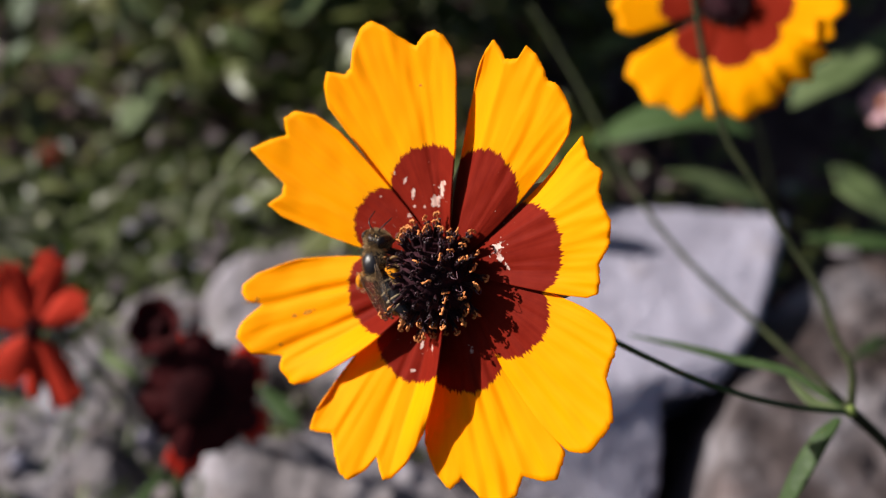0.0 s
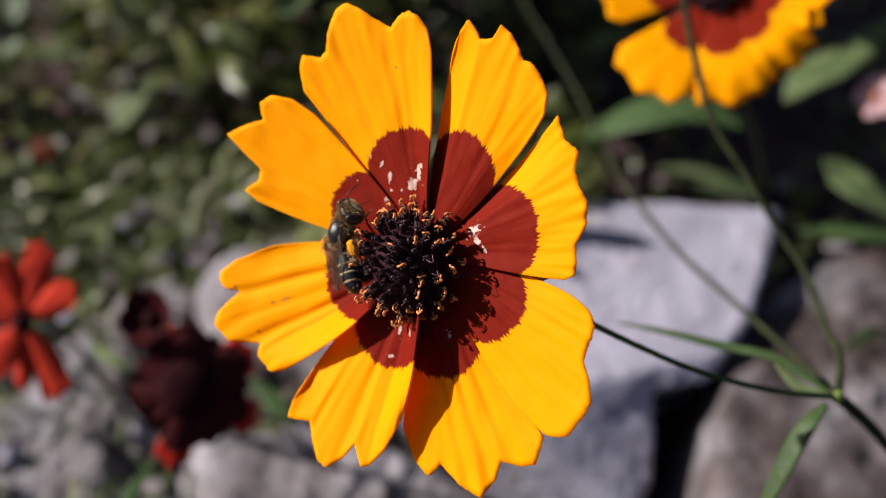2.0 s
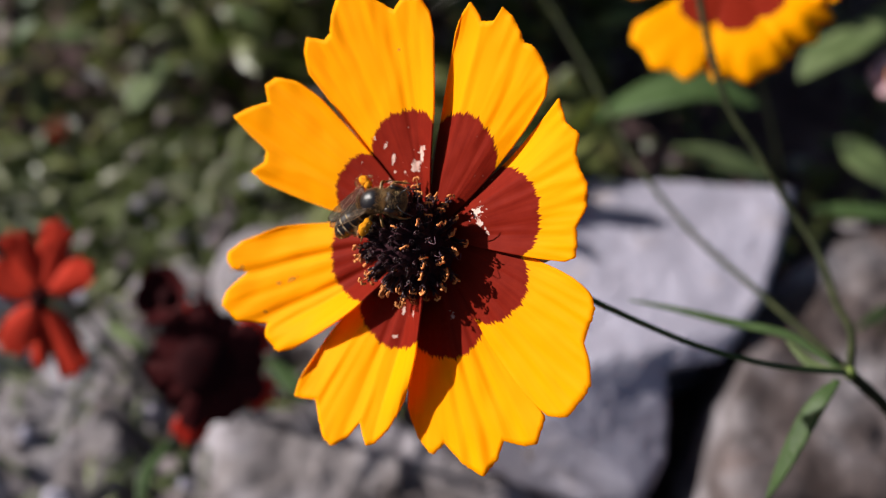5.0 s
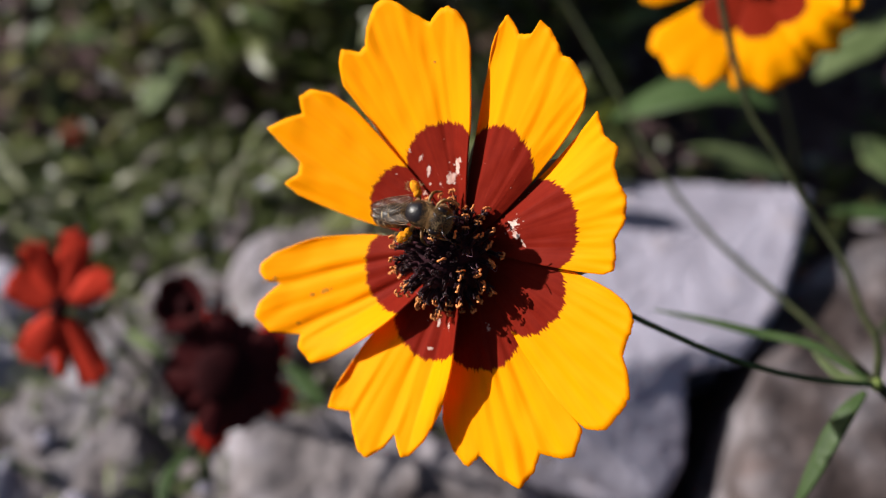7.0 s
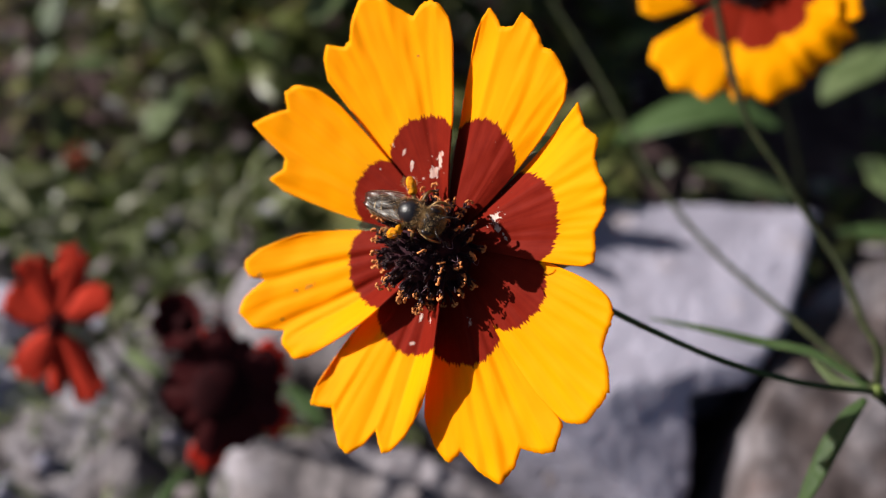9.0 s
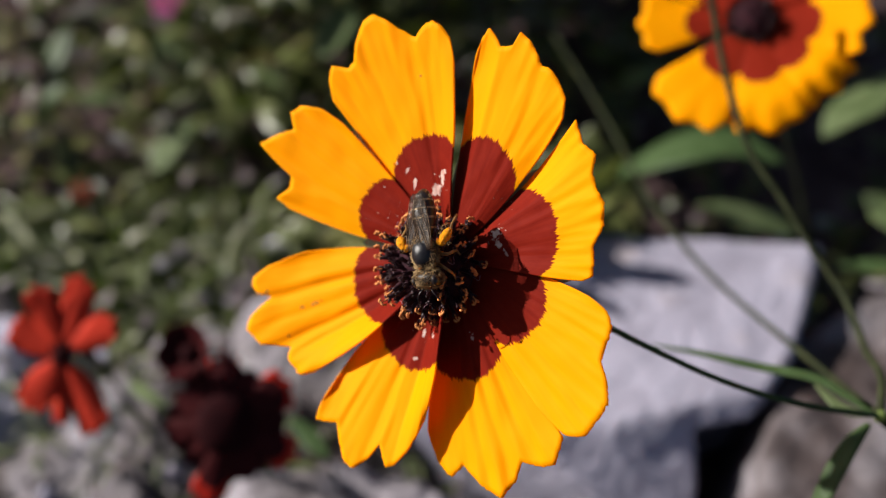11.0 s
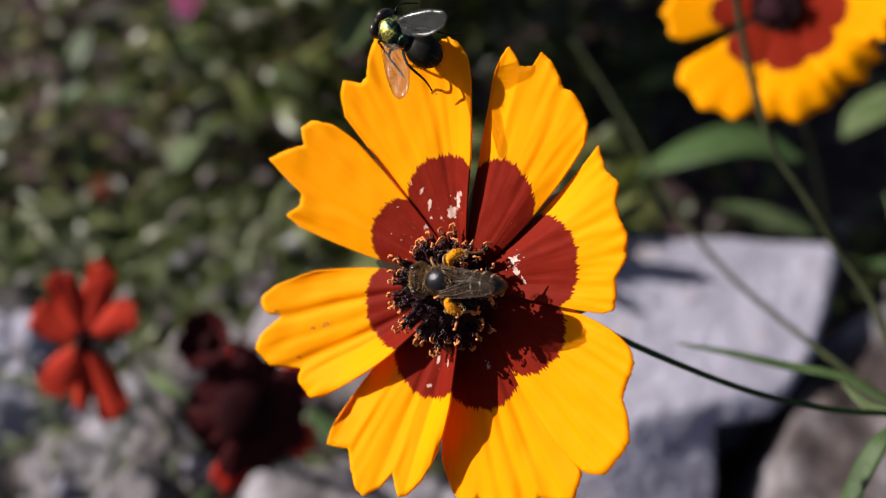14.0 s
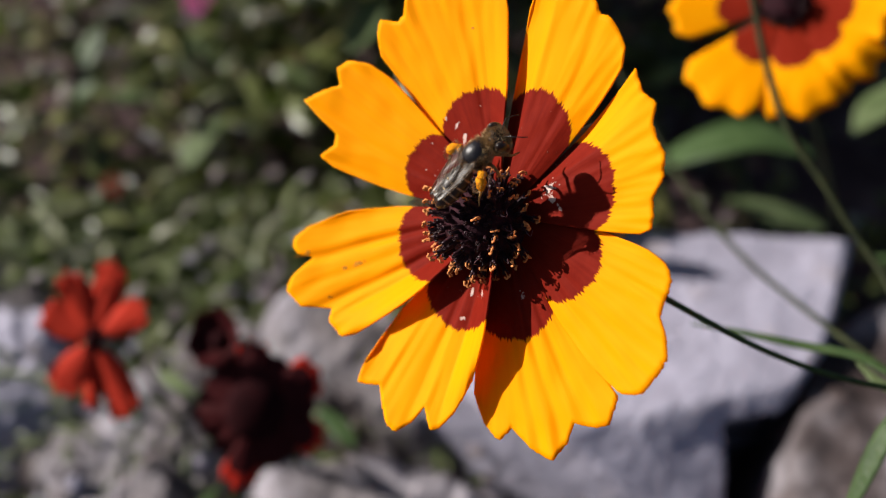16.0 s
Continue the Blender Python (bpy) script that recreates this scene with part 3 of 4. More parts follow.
def build_gravel():
    """Loose pale chips among the grass, too many to count."""
    rnd = random.Random(61)
    bm = bmesh.new()
    bmesh.ops.create_icosphere(bm, subdivisions=1, radius=1.0)
    ball_verts = [v.co.copy() for v in bm.verts]
    ball_faces = [[v.index for v in f.verts] for f in bm.faces]
    bm.free()
    verts, faces = [], []
    for _ in range(260):
        x, y = rnd.uniform(-0.21, -0.02), rnd.uniform(0.105, 0.222)
        if rnd.random() > 0.35 + 0.9 * noise.noise((x * 40, y * 40, 3.0)) + (0.3 if x < -0.09 else 0.0):
            continue
        s = 0.0008 + 0.0034 * rnd.random() ** 2
        z = rnd.uniform(0.004, 0.024)
        turn = Euler((rnd.uniform(0, 6), rnd.uniform(0, 6), rnd.uniform(0, 6))).to_matrix()
        size = Vector((rnd.uniform(0.7, 1.4), rnd.uniform(0.7, 1.2), rnd.uniform(0.45, 0.9)))
        k = len(verts)
        verts += [tuple(turn @ Vector((v.x * size.x, v.y * size.y, v.z * size.z)) * s * rnd.uniform(0.85, 1.1) + Vector((x, y, z))) for v in ball_verts]
        faces += [[k + i for i in f] for f in ball_faces]
    me = bpy.data.meshes.new("gravel")
    me.from_pydata(verts, [], faces)
    me.materials.append(PALE_STONE)
    return tagged(new("gravel", me), "loose pale lavender-grey stone chips in the grass", "gravel", kind="stuff")


# ---- flowers ----
def ray(parent, material, angle, half, reach, rnd, fat=1.0, **more):
    """A petal of ordinary shape: angle and half width in degrees, reach in millimetres."""
    cuts = [(angle - half, reach * 0.84), (angle - half * 0.72, reach * rnd.uniform(0.95, 1.0)), (angle - half * 0.38, reach * rnd.uniform(0.88, 0.93)),
            (angle, reach * rnd.uniform(0.98, 1.05)), (angle + half * 0.36, reach * rnd.uniform(0.89, 0.94)), (angle + half * 0.7, reach * rnd.uniform(0.94, 1.0)), (angle + half, reach * 0.83)]
    return petal(parent, material, (angle + half * fat, angle + half, angle + half * 0.95), (angle - half * fat, angle - half, angle - half * 0.95), cuts, nu=18, nv=12, **more)


def stalk_to_soil(f, start, foot):
    """A thin stalk from under the flower's head to its foot in the soil."""
    m = f.matrix_basis
    a = m @ Vector((0, 0, start))
    b = m @ Vector((0, 0, start - 0.012))
    c = Vector((*foot, -0.006))
    pts = [m.inverted() @ q for q in (a, b, b.lerp(c, 0.5) + Vector((0, 0, 0.006)), c)]
    bm = bmesh.new()
    tube(bm, pts, [0.0005, 0.0006, 0.0009], 8, 6)
    part("stem", bm, STEM, f, "thin green flower stalk")


FLORETS = (floret_mesh(0), floret_mesh(1), floret_mesh(2))
LEAN = 0.577


def petal_tree(head):
    """All petals of a flower as one surface to lay small things on."""
    verts, faces = [], []
    for ob in head.children:
        if ob.name.startswith("petal"):
            k = len(verts)
            verts += [v.co.copy() for v in ob.data.vertices]
            faces += [tuple(k + i for i in p.vertices) for p in ob.data.polygons]
    return BVHTree.FromPolygons(verts, faces)


def drape(tree, x, y):
    """The place on the petals at x, y in millimetres."""
    z = 0.0022 * (math.hypot(x, y) / 25) ** 2
    hit = tree.ray_cast(Vector((x / 1000 + LEAN * z, y / 1000, 0.02)), Vector((0, 0, -1)))[0]
    return hit + Vector((0, 0, 0.00003)) if hit else Vector((x / 1000, y / 1000, z))


def flake(tree, x, y, ln, wd, turn):
    """A thin ragged patch of peeled skin lying on a petal, in millimetres."""
    step, c, s = 0.07, math.cos(radians(turn)), math.sin(radians(turn))
    bm, seen = bmesh.new(), {}

    def corner(i, j):
        if (i, j) not in seen:
            u, v = (i + 0.45 * noise.noise((i * 1.7, j * 1.3, 1.5))) * step, (j + 0.45 * noise.noise((i * 1.3, j * 1.9, 4.5))) * step
            seen[(i, j)] = bm.verts.new(drape(tree, x + u * c - v * s, y + u * s + v * c))
        return seen[(i, j)]

    n = int(ln * 1.5 / step) + 1
    for i in range(-n, n):
        for j in range(-n, n):
            u, v = (i + 0.5) * step / ln, (j + 0.5) * step / wd
            k = noise.noise((i * step * 2.6 + x * 3, j * step * 2.6 + y * 3, 0.5)) + 0.6 * noise.noise((i * step * 7 + x, j * step * 7 + y, 2.5))
            if math.hypot(u, v) + 0.9 * k < 0.85 and math.hypot(u, v) < 1.5:
                bm.faces.new((corner(i, j), corner(i + 1, j), corner(i + 1, j + 1), corner(i, j + 1)))
    bm.normal_update()
    return bm


def build_bloom():
    head = thing("tickseed_flower", "open golden-yellow flower with a maroon eye and toothed petals", "flower", "tickseed flowers")
    common = dict(material=GOLD, parent=head, lean=LEAN, base=0.0018, nu=72, nv=34)
    petal(left=(128, 131, 131.5), right=(90, 87, 87.5), tips=[(131.2, 24.4), (128.5, 26.7), (125.8, 27.6), (122.1, 25.8), (119.7, 26.0), (115.9, 28.2), (112.8, 29.2), (110.3, 29.3), (107.3, 27.9), (104.9, 26.6), (100.1, 24.6), (97.2, 25.7), (94.8, 25.9), (91.7, 25.1), (89.3, 23.7), (87.7, 21.0)], lift=0.0008, pleats=((0.35, 0.0003), (-0.3, 0.00012)), curl=(0.0, 0.0011), eye=(0.2, 0.4), **common)
    petal(left=(87.5, 83, 80), right=(36, 40.5, 45), tips=[(80.5, 21.5), (79.5, 23.5), (77.8, 24.9), (75.3, 24.0), (73.3, 23.0), (69.3, 23.5), (68.9, 25.0), (66.1, 24.6), (62.5, 23.7), (59.6, 22.7), (56.6, 22.8), (52.7, 22.3), (48.1, 21.4), (44.9, 19.8)], lift=0.0003, pleats=((0.3, 0.00018), (-0.35, 0.00006)), curl=(-0.0008, -0.0003), eye=(-0.3, -1.6), **common)
    petal(left=(38, 38.5, 42), right=(-13, -11.5, -9), tips=[(41.5, 20.6), (34.7, 19.7), (29.1, 20.3), (25.4, 19.1), (19.1, 18.9), (15.2, 19.2), (8.5, 18.7), (2.6, 17.4), (-7.8, 17.4), (-10.0, 16.4)], lift=0.0001, curl=(-0.0012, 0.0008), eye=(-0.2, 0.0), **common)
    petal(left=(-8, -11.5, -19), right=(-58, -58.5, -54), tips=[(-14.6, 17.4), (-17.6, 19.8), (-21.0, 20.7), (-26.0, 20.8), (-31.4, 21.1), (-34.4, 22.6), (-38.6, 24.0), (-43.6, 24.3), (-49.0, 24.5), (-53.1, 23.2), (-55.6, 19.7)], lift=-0.0002, pleats=((-0.4, 0.0001), (0.3, 0.00018), (0.65, 0.0002)), eye=(-0.6, -0.6), **common)
    petal(left=(-53, -55, -54), right=(-103, -102, -99), tips=[(-53.8, 23.4), (-59.6, 25.3), (-63.2, 24.9), (-67.8, 23.6), (-71.5, 25.4), (-76.0, 26.6), (-80.0, 25.5), (-85.9, 23.0), (-90.0, 24.3), (-94.6, 22.8), (-99.2, 19.8)], lift=-0.0016, pleats=((-0.55, 0.0004), (-0.2, 0.0004), (0.1, 0.0003)), fold=(0.36, -0.0002), eye=(0.0, 0.0), **common)
    petal(left=(-98, -98.5, -104), right=(-146, -142, -137), tips=[(-100.1, 18.3), (-104.1, 21.9), (-107.9, 24.4), (-110.0, 25.1), (-114.1, 23.0), (-116.1, 25.5), (-119.0, 27.4), (-122.0, 27.3), (-126.2, 25.8), (-129.3, 24.5), (-134.7, 26.5), (-136.9, 24.7), (-137.5, 22.0)], lift=0.0008, pleats=((-0.1, 0.0004), (0.45, 0.0002)), curl=(0.0030, -0.0006), eye=(0.0, 0.0), **common)
    petal(left=(221, 219.5, 215), right=(172, 174, 178.5), tips=[(215.1, 23.4), (213.2, 25.2), (207.3, 26.0), (204.7, 25.0), (200.8, 29.1), (196.1, 30.7), (193.3, 29.7), (189.9, 26.1), (188.5, 28.3), (186.3, 28.9), (184.3, 28.6), (181.8, 26.5), (178.0, 20.9)], lift=0.0003, pleats=((-0.35, 0.0006), (0.35, 0.0007), (0.0, 0.0002)), curl=(0.0030, -0.0005), eye=(0.0, 0.0), **common)
    petal(left=(170.5, 168.7, 165), right=(128, 131, 133), tips=[(165.0, 23.8), (163.4, 25.8), (159.4, 24.1), (156.3, 24.4), (152.7, 30.5), (144.9, 26.7), (142.0, 28.1), (138.9, 27.5), (135.3, 24.8), (133.3, 21.2)], lift=0.0012, pleats=((-0.3, 0.00018), (0.2, 0.0001)), curl=(0.0, 0.0003), eye=(0.0, 0.0), **common)
    rnd = random.Random(5)
    tree = petal_tree(head)
    for x, y, ln, wd, turn in ((-0.7, 8.9, 1.9, 0.42, 75), (-1.6, 7.5, 1.2, 0.5, 60), (-4.5, 8.2, 1.1, 0.28, 80), (-5.6, 9.9, 0.8, 0.2, 60), (-7.1, 10.8, 0.4, 0.2, 0), (5.9, 2.3, 1.4, 0.55, 50), (6.4, 1.1, 1.1, 0.35, -55), (7.2, 0.1, 0.5, 0.2, -30), (-3.4, -8.6, 0.7, 0.22, 80), (-4.4, -11.4, 0.5, 0.3, 20), (-1.3, -8.9, 0.8, 0.15, -70), (-5.0, 5.9, 0.5, 0.25, 0), (-3.0, 6.9, 0.2, 0.15, 0), (-4.4, 6.9, 0.25, 0.15, 40), (2.4, -9.0, 0.9, 0.3, -70)):
        bm = flake(tree, x, y, ln * 0.62, wd * 0.95, turn)
        if len(bm.faces):
            part("pale_scar", bm, FLAKE, head, "bleached pinkish-white scar on the petal")
    for x, y, ln, wd, turn in ((-19.1, -5.3, 0.7, 0.22, 20), (-20.9, -5.8, 0.3, 0.15, 0), (-26.5, -4.0, 0.5, 0.25, 30), (-23.0, -9.2, 0.35, 0.12, 10), (-0.5, 25.4, 0.35, 0.2, 0), (-3.4, 20.1, 0.2, 0.12, 0)):
        bm = flake(tree, x, y, ln, wd, turn)
        if len(bm.faces):
            part("brown_spot", bm, BLEMISH, head, "small brown blemish on the petal")
    bm = bmesh.new()
    for _ in range(70):
        r, a = rnd.uniform(6.0, 9.5) if rnd.random() < 0.7 else rnd.uniform(8.0, 12.5), rnd.gauss(*rnd.choice(((100, 14), (35, 14), (-115, 10), (150, 10))))
        spot = drape(tree, r * math.cos(radians(a)), r * math.sin(radians(a)))
        k = 0.000022 + 0.00005 * rnd.random() ** 3
        ball(bm, spot, (k * rnd.uniform(0.8, 1.8), k, 0.00002), 6, 4)
    part("pollen_dust", bm, FLAKE, head, "pale dust specks")
    disc(head, 0.0046, 0.0060, 150, FLORETS, 3, (-0.0013, -0.0010))
    sepals(head, 0.0085, (84.5, 41.5, -11, -56.5, -98.5, 217, 172, 129), 0.0105)
    return head


NODE = Vector((0.0562, 0.0793, 0.1357))
STEM_ROOT = Vector((0, 0, -0.0035))


def build_bloom_stem(head, rest):
    """The flower's own stalk, along its -z, sagging a little."""
    target = rest.inverted() @ NODE
    aim = look(STEM_ROOT, target)
    length = (target - STEM_ROOT).length + 0.001
    down = (rest @ aim).to_3x3().inverted() @ Vector((0, -0.77, -0.64))
    down.z = 0
    down.normalize()
    pts = [Vector((0, 0, -length * s)) + down * 0.0031 * math.sin(math.pi * s ** 1.4) for s in (0, 0.2, 0.4, 0.6, 0.8, 1.0)]
    bm = bmesh.new()
    tube(bm, pts, [0.00042, 0.00038, 0.00045], 8, 5)
    stem = part("stem", bm, LEAF, head, "thin dark green flower stalk")
    stem.matrix_basis = aim
    return stem


def build_second_flower():
    f = thing("tickseed_flower", "golden-yellow flower with a red eye, out of the sun in part", "flower", "tickseed flowers")
    rnd = random.Random(8)
    for a, h, r, lift, droop in ((172, 18, 20.5, 0.0005, 0.0), (226, 24, 22.5, 0.001, 0.001), (272, 23, 21.5, 0.001, 0.0022), (309, 20, 20.5, 0.001, 0.0030), (346, 21, 20.5, 0.001, 0.0), (30, 23, 22, 0.0, 0.0), (78, 25, 22, 0.001, 0.0), (128, 24, 22, 0.0, 0.0)):
        ray(f, GOLD_SMALL, a, h, r, rnd, lift=lift, droop=droop)
    disc(f, 0.0036, 0.0030, 40, FLORETS[:1] * 3, 9)
    sepals(f, 0.008)
    f.matrix_basis = pose(0.0504, 0.1580, 0.1446, 38, -17, -6)
    stalk_to_soil(f, -0.003, (0.108, 0.215))
    return f


def build_red_flower():
    f = thing("red_flower", "scarlet flower with narrow separate petals on a thin stalk", "flower", "red flowers")
    rnd = random.Random(14)
    for a, h, r, lift in ((70, 14, 16.5, 0.001), (106, 15, 14.5, 0.002), (147, 19, 12.5, 0.0), (28, 15, 13.5, 0.002), (-70, 14, 17.5, -0.002), (-100, 8, 14.5, -0.003), (-128, 19, 12.5, 0.001)):
        ray(f, SCARLET, a, h, r, rnd, lift=lift, arch=0.0012, base=0.0012, fat=1.9)
    bm = bmesh.new()
    ball(bm, (0, 0, 0.0004), (0.0017, 0.0017, 0.0014), 16, 10)
    part("disc", bm, BLACK_RED, f, "small dark flower disc")
    f.matrix_basis = pose(-0.0812, 0.1265, 0.0892, 40, -4, 2)
    stalk_to_soil(f, -0.0015, (-0.078, 0.150))
    return f


def build_dark_flower():
    f = thing("dark_flower", "dark maroon flower with red-tipped petals in shade", "flower", "red flowers")
    rnd = random.Random(15)
    for a, h, r, lift in ((100, 16, 13.2, -0.001), (38, 20, 14.2, -0.001), (-21, 16, 14.8, -0.001), (-97, 16, 15.2, -0.001), (128, 20, 12.2, -0.003), (155, 22, 11.0, -0.001), (190, 24, 11.8, -0.002), (230, 24, 11.2, -0.003), (298, 26, 11.8, -0.002), (8, 20, 11.8, -0.003), (70, 20, 11.4, -0.002), (328, 18, 11.6, -0.003)):
        ray(f, MAROON, a, h, r, rnd, lift=lift, cup=-0.0025)
    bm = bmesh.new()
    ball(bm, (0, 0, -0.0004), (0.0058, 0.0058, 0.0024), 18, 10)
    part("disc", bm, BLACK_RED, f, "dark domed flower disc")
    f.matrix_basis = pose(-0.0496, 0.1185, 0.0767, 40, 10, 0)
    f.scale = (1.08, 1.08, 1.08)
    stalk_to_soil(f, -0.0015, (-0.046, 0.142))
    return f


def build_dark_bud():
    f = thing("flower_bud", "dark maroon half-closed flower bud on a thin stalk", "bud")
    rnd = random.Random(77)
    for k in range(6):
        ray(f, MAROON, 60 * k, 30, 6.5, rnd, base=0.0005, cup=0.06, lean=0.0)
    bm = bmesh.new()
    ball(bm, (0, 0, 0.0005), (0.0022, 0.0022, 0.002), 12, 8)
    part("calyx", bm, BLACK_RED, f)
    f.matrix_basis = pose(-0.0582, 0.1330, 0.0810, 30, -20, 0)
    stalk_to_soil(f, -0.001, (-0.056, 0.150))
    return f


def small_flower(place, material, size, label, seed):
    f = thing("small_flower", label, "flower", "small background flowers")
    rnd = random.Random(seed)
    for k in range(5):
        ray(f, material, 72 * k + 10, 30, size, rnd, base=0.001)
    bm = bmesh.new()
    ball(bm, (0, 0, 0.0006), (size * 0.00018, size * 0.00018, 0.001), 12, 8)
    part("disc", bm, ANTHER, f)
    f.matrix_basis = pose(*place)
    stalk_to_soil(f, 0.0, (place[0], place[1] + 0.01))
    return f


def build_plant():
    """The branching stalk behind the bloom."""
    p = thing("tickseed_plant", "branching thin green flower stalks with narrow leaves", "plant")
    for pts, radii in (
        ([(0.0562, 0.0793, 0.1357), (0.0575, 0.0960, 0.1210), (0.0547, 0.1122, 0.1111), (0.0457, 0.1304, 0.1069), (0.0379, 0.1511, 0.1046), (0.0338, 0.1810, 0.0970), (0.0286, 0.1975, 0.0979), (0.0211, 0.2117, 0.1031)], [0.0006, 0.0005, 0.0005, 0.0005]),
        ([(0.0562, 0.0793, 0.1357), (0.0592, 0.0880, 0.1330), (0.0620, 0.0995, 0.1245), (0.0612, 0.1100, 0.1247), (0.0571, 0.1169, 0.1281), (0.0520, 0.1236, 0.1338), (0.0468, 0.1301, 0.1392), (0.0436, 0.1387, 0.1464), (0.0419, 0.1458, 0.1524), (0.0400, 0.1560, 0.1610)], [0.0006, 0.0006, 0.0006]),
        ([(0.0555, 0.0797, 0.1362), (0.0661, 0.0800, 0.1233), (0.080, 0.083, 0.100), (0.100, 0.084, 0.05), (0.108, 0.084, -0.01)], [0.0008, 0.0009, 0.0012]),
    ):
        bm = bmesh.new()
        tube(bm, pts, radii, 8, 6)
        part("stem", bm, STEM, p)
    bm = bmesh.new()
    ball(bm, NODE, (0.0009, 0.0009, 0.0011), 12, 8)
    part("knot", bm, FRESH_LEAF, p, "pale green joint of the stalks")
    leaf_part("leaf", p, [(0.0558, 0.0794, 0.1358), (0.0521, 0.0835, 0.1353), (0.0491, 0.0869, 0.1343), (0.0420, 0.0906, 0.1322), (0.0352, 0.0938, 0.1309), (0.0285, 0.0967, 0.1295)], 0.0007)
    leaf_part("leaf", p, [(0.0554, 0.0800, 0.1350), (0.0521, 0.0819, 0.1340), (0.0494, 0.0862, 0.1337)], 0.0008, PALE_LEAF)
    leaf_part("leaf", p, [(0.0546, 0.0786, 0.1351), (0.0519, 0.0760, 0.1342), (0.0497, 0.0733, 0.1315), (0.0472, 0.0696, 0.1270), (0.0452, 0.0668, 0.1225)], 0.0014, LEAF, up=(-0.7, -0.2, 0.7))
    return p


def build_background_leaves():
    """Large single leaves behind the second flower."""
    green = "broad green leaf rising from the soil"
    pale = "pale grey-green leaf rising from the soil"
    for pts, wd, mat in (
        ([(0.0400, 0.2110, 0.0580), (0.0542, 0.2088, 0.0682), (0.0663, 0.2063, 0.0726), (0.0790, 0.1993, 0.0722)], 0.0066, LEAF),
        ([(0.1350, 0.2450, 0.0760), (0.1115, 0.2311, 0.0673), (0.1022, 0.2276, 0.0643), (0.0960, 0.2228, 0.0603)], 0.0055, PALE_LEAF),
        ([(0.0442, 0.2497, 0.0568), (0.0508, 0.2523, 0.0590), (0.0592, 0.2529, 0.0595)], 0.0040, PALE_LEAF),
        ([(0.1200, 0.1760, 0.0590), (0.1079, 0.1867, 0.0627), (0.1041, 0.1935, 0.0618), (0.1002, 0.1967, 0.0637)], 0.0055, PALE_LEAF),
        ([(0.1175, 0.1670, 0.0660), (0.0985, 0.1720, 0.0634), (0.0896, 0.1758, 0.0601)], 0.0022, LEAF),
        ([(0.0915, 0.2093, 0.0359), (0.0782, 0.2130, 0.0390), (0.0634, 0.2160, 0.0416)], 0.0040, PALE_LEAF),
        ([(0.1040, 0.1450, 0.0600), (0.0967, 0.1391, 0.0684), (0.0910, 0.1343, 0.0709), (0.0855, 0.1296, 0.0735)], 0.0012, LEAF),
        ([(-0.1008, 0.2974, 0.0446), (-0.1039, 0.2901, 0.0411), (-0.1060, 0.2836, 0.0369)], 0.0040, PALE_LEAF),
        ([(-0.1008, 0.2974, 0.0446), (-0.0959, 0.2908, 0.0417), (-0.0934, 0.2822, 0.0357)], 0.0045, PALE_LEAF),
        ([(-0.1007, 0.2481, 0.0263), (-0.0967, 0.2551, 0.0296), (-0.0892, 0.2643, 0.0334)], 0.0050, PALE_LEAF),
        ([(-0.1294, 0.2731, 0.0342), (-0.1232, 0.2741, 0.0350), (-0.1163, 0.2731, 0.0342)], 0.0035, PALE_LEAF),
        ([(-0.1428, 0.2860, 0.0350), (-0.1391, 0.2917, 0.0398), (-0.1353, 0.2988, 0.0458)], 0.0045, LEAF),
        ([(-0.0718, 0.2888, 0.0374), (-0.0653, 0.2792, 0.0358), (-0.0610, 0.2712, 0.0331)], 0.0045, PALE_LEAF),
        ([(-0.1407, 0.2711, 0.0355), (-0.1370, 0.2731, 0.0373), (-0.1334, 0.2766, 0.0402)], 0.0035, LEAF),
        ([(-0.0391, 0.2287, 0.0848), (-0.036, 0.2384, 0.0865), (-0.032, 0.2484, 0.0883)], 0.0055, PALE_LEAF),
        ([(-0.0810, 0.1469, 0.0519), (-0.0756, 0.1420, 0.0543), (-0.0684, 0.1357, 0.0556)], 0.0016, PALE_LEAF),
        ([(-0.0315, 0.1223, 0.0574), (-0.0359, 0.1287, 0.0562), (-0.0416, 0.1353, 0.0552)], 0.0022, LEAF),
        ([(-0.0617, 0.0944, 0.0632), (-0.0611, 0.1025, 0.0634), (-0.0571, 0.1100, 0.0632)], 0.0014, LEAF),
    ):
        foot = Vector((pts[0][0], pts[0][1] + 0.012, -0.004))
        leaf = thing("leaf", pale if mat == PALE_LEAF else green, "leaf", "leaves behind the flowers")
        leaf_part("leaf_blade", leaf, pts, wd, mat)
        bm = bmesh.new()
        tube(bm, [foot, foot.lerp(Vector(pts[0]), 0.5) + Vector((0, 0.003, 0)), pts[0]], [0.0006, 0.0004], 6, 5)
        part("leaf_stalk", bm, STEM, leaf)


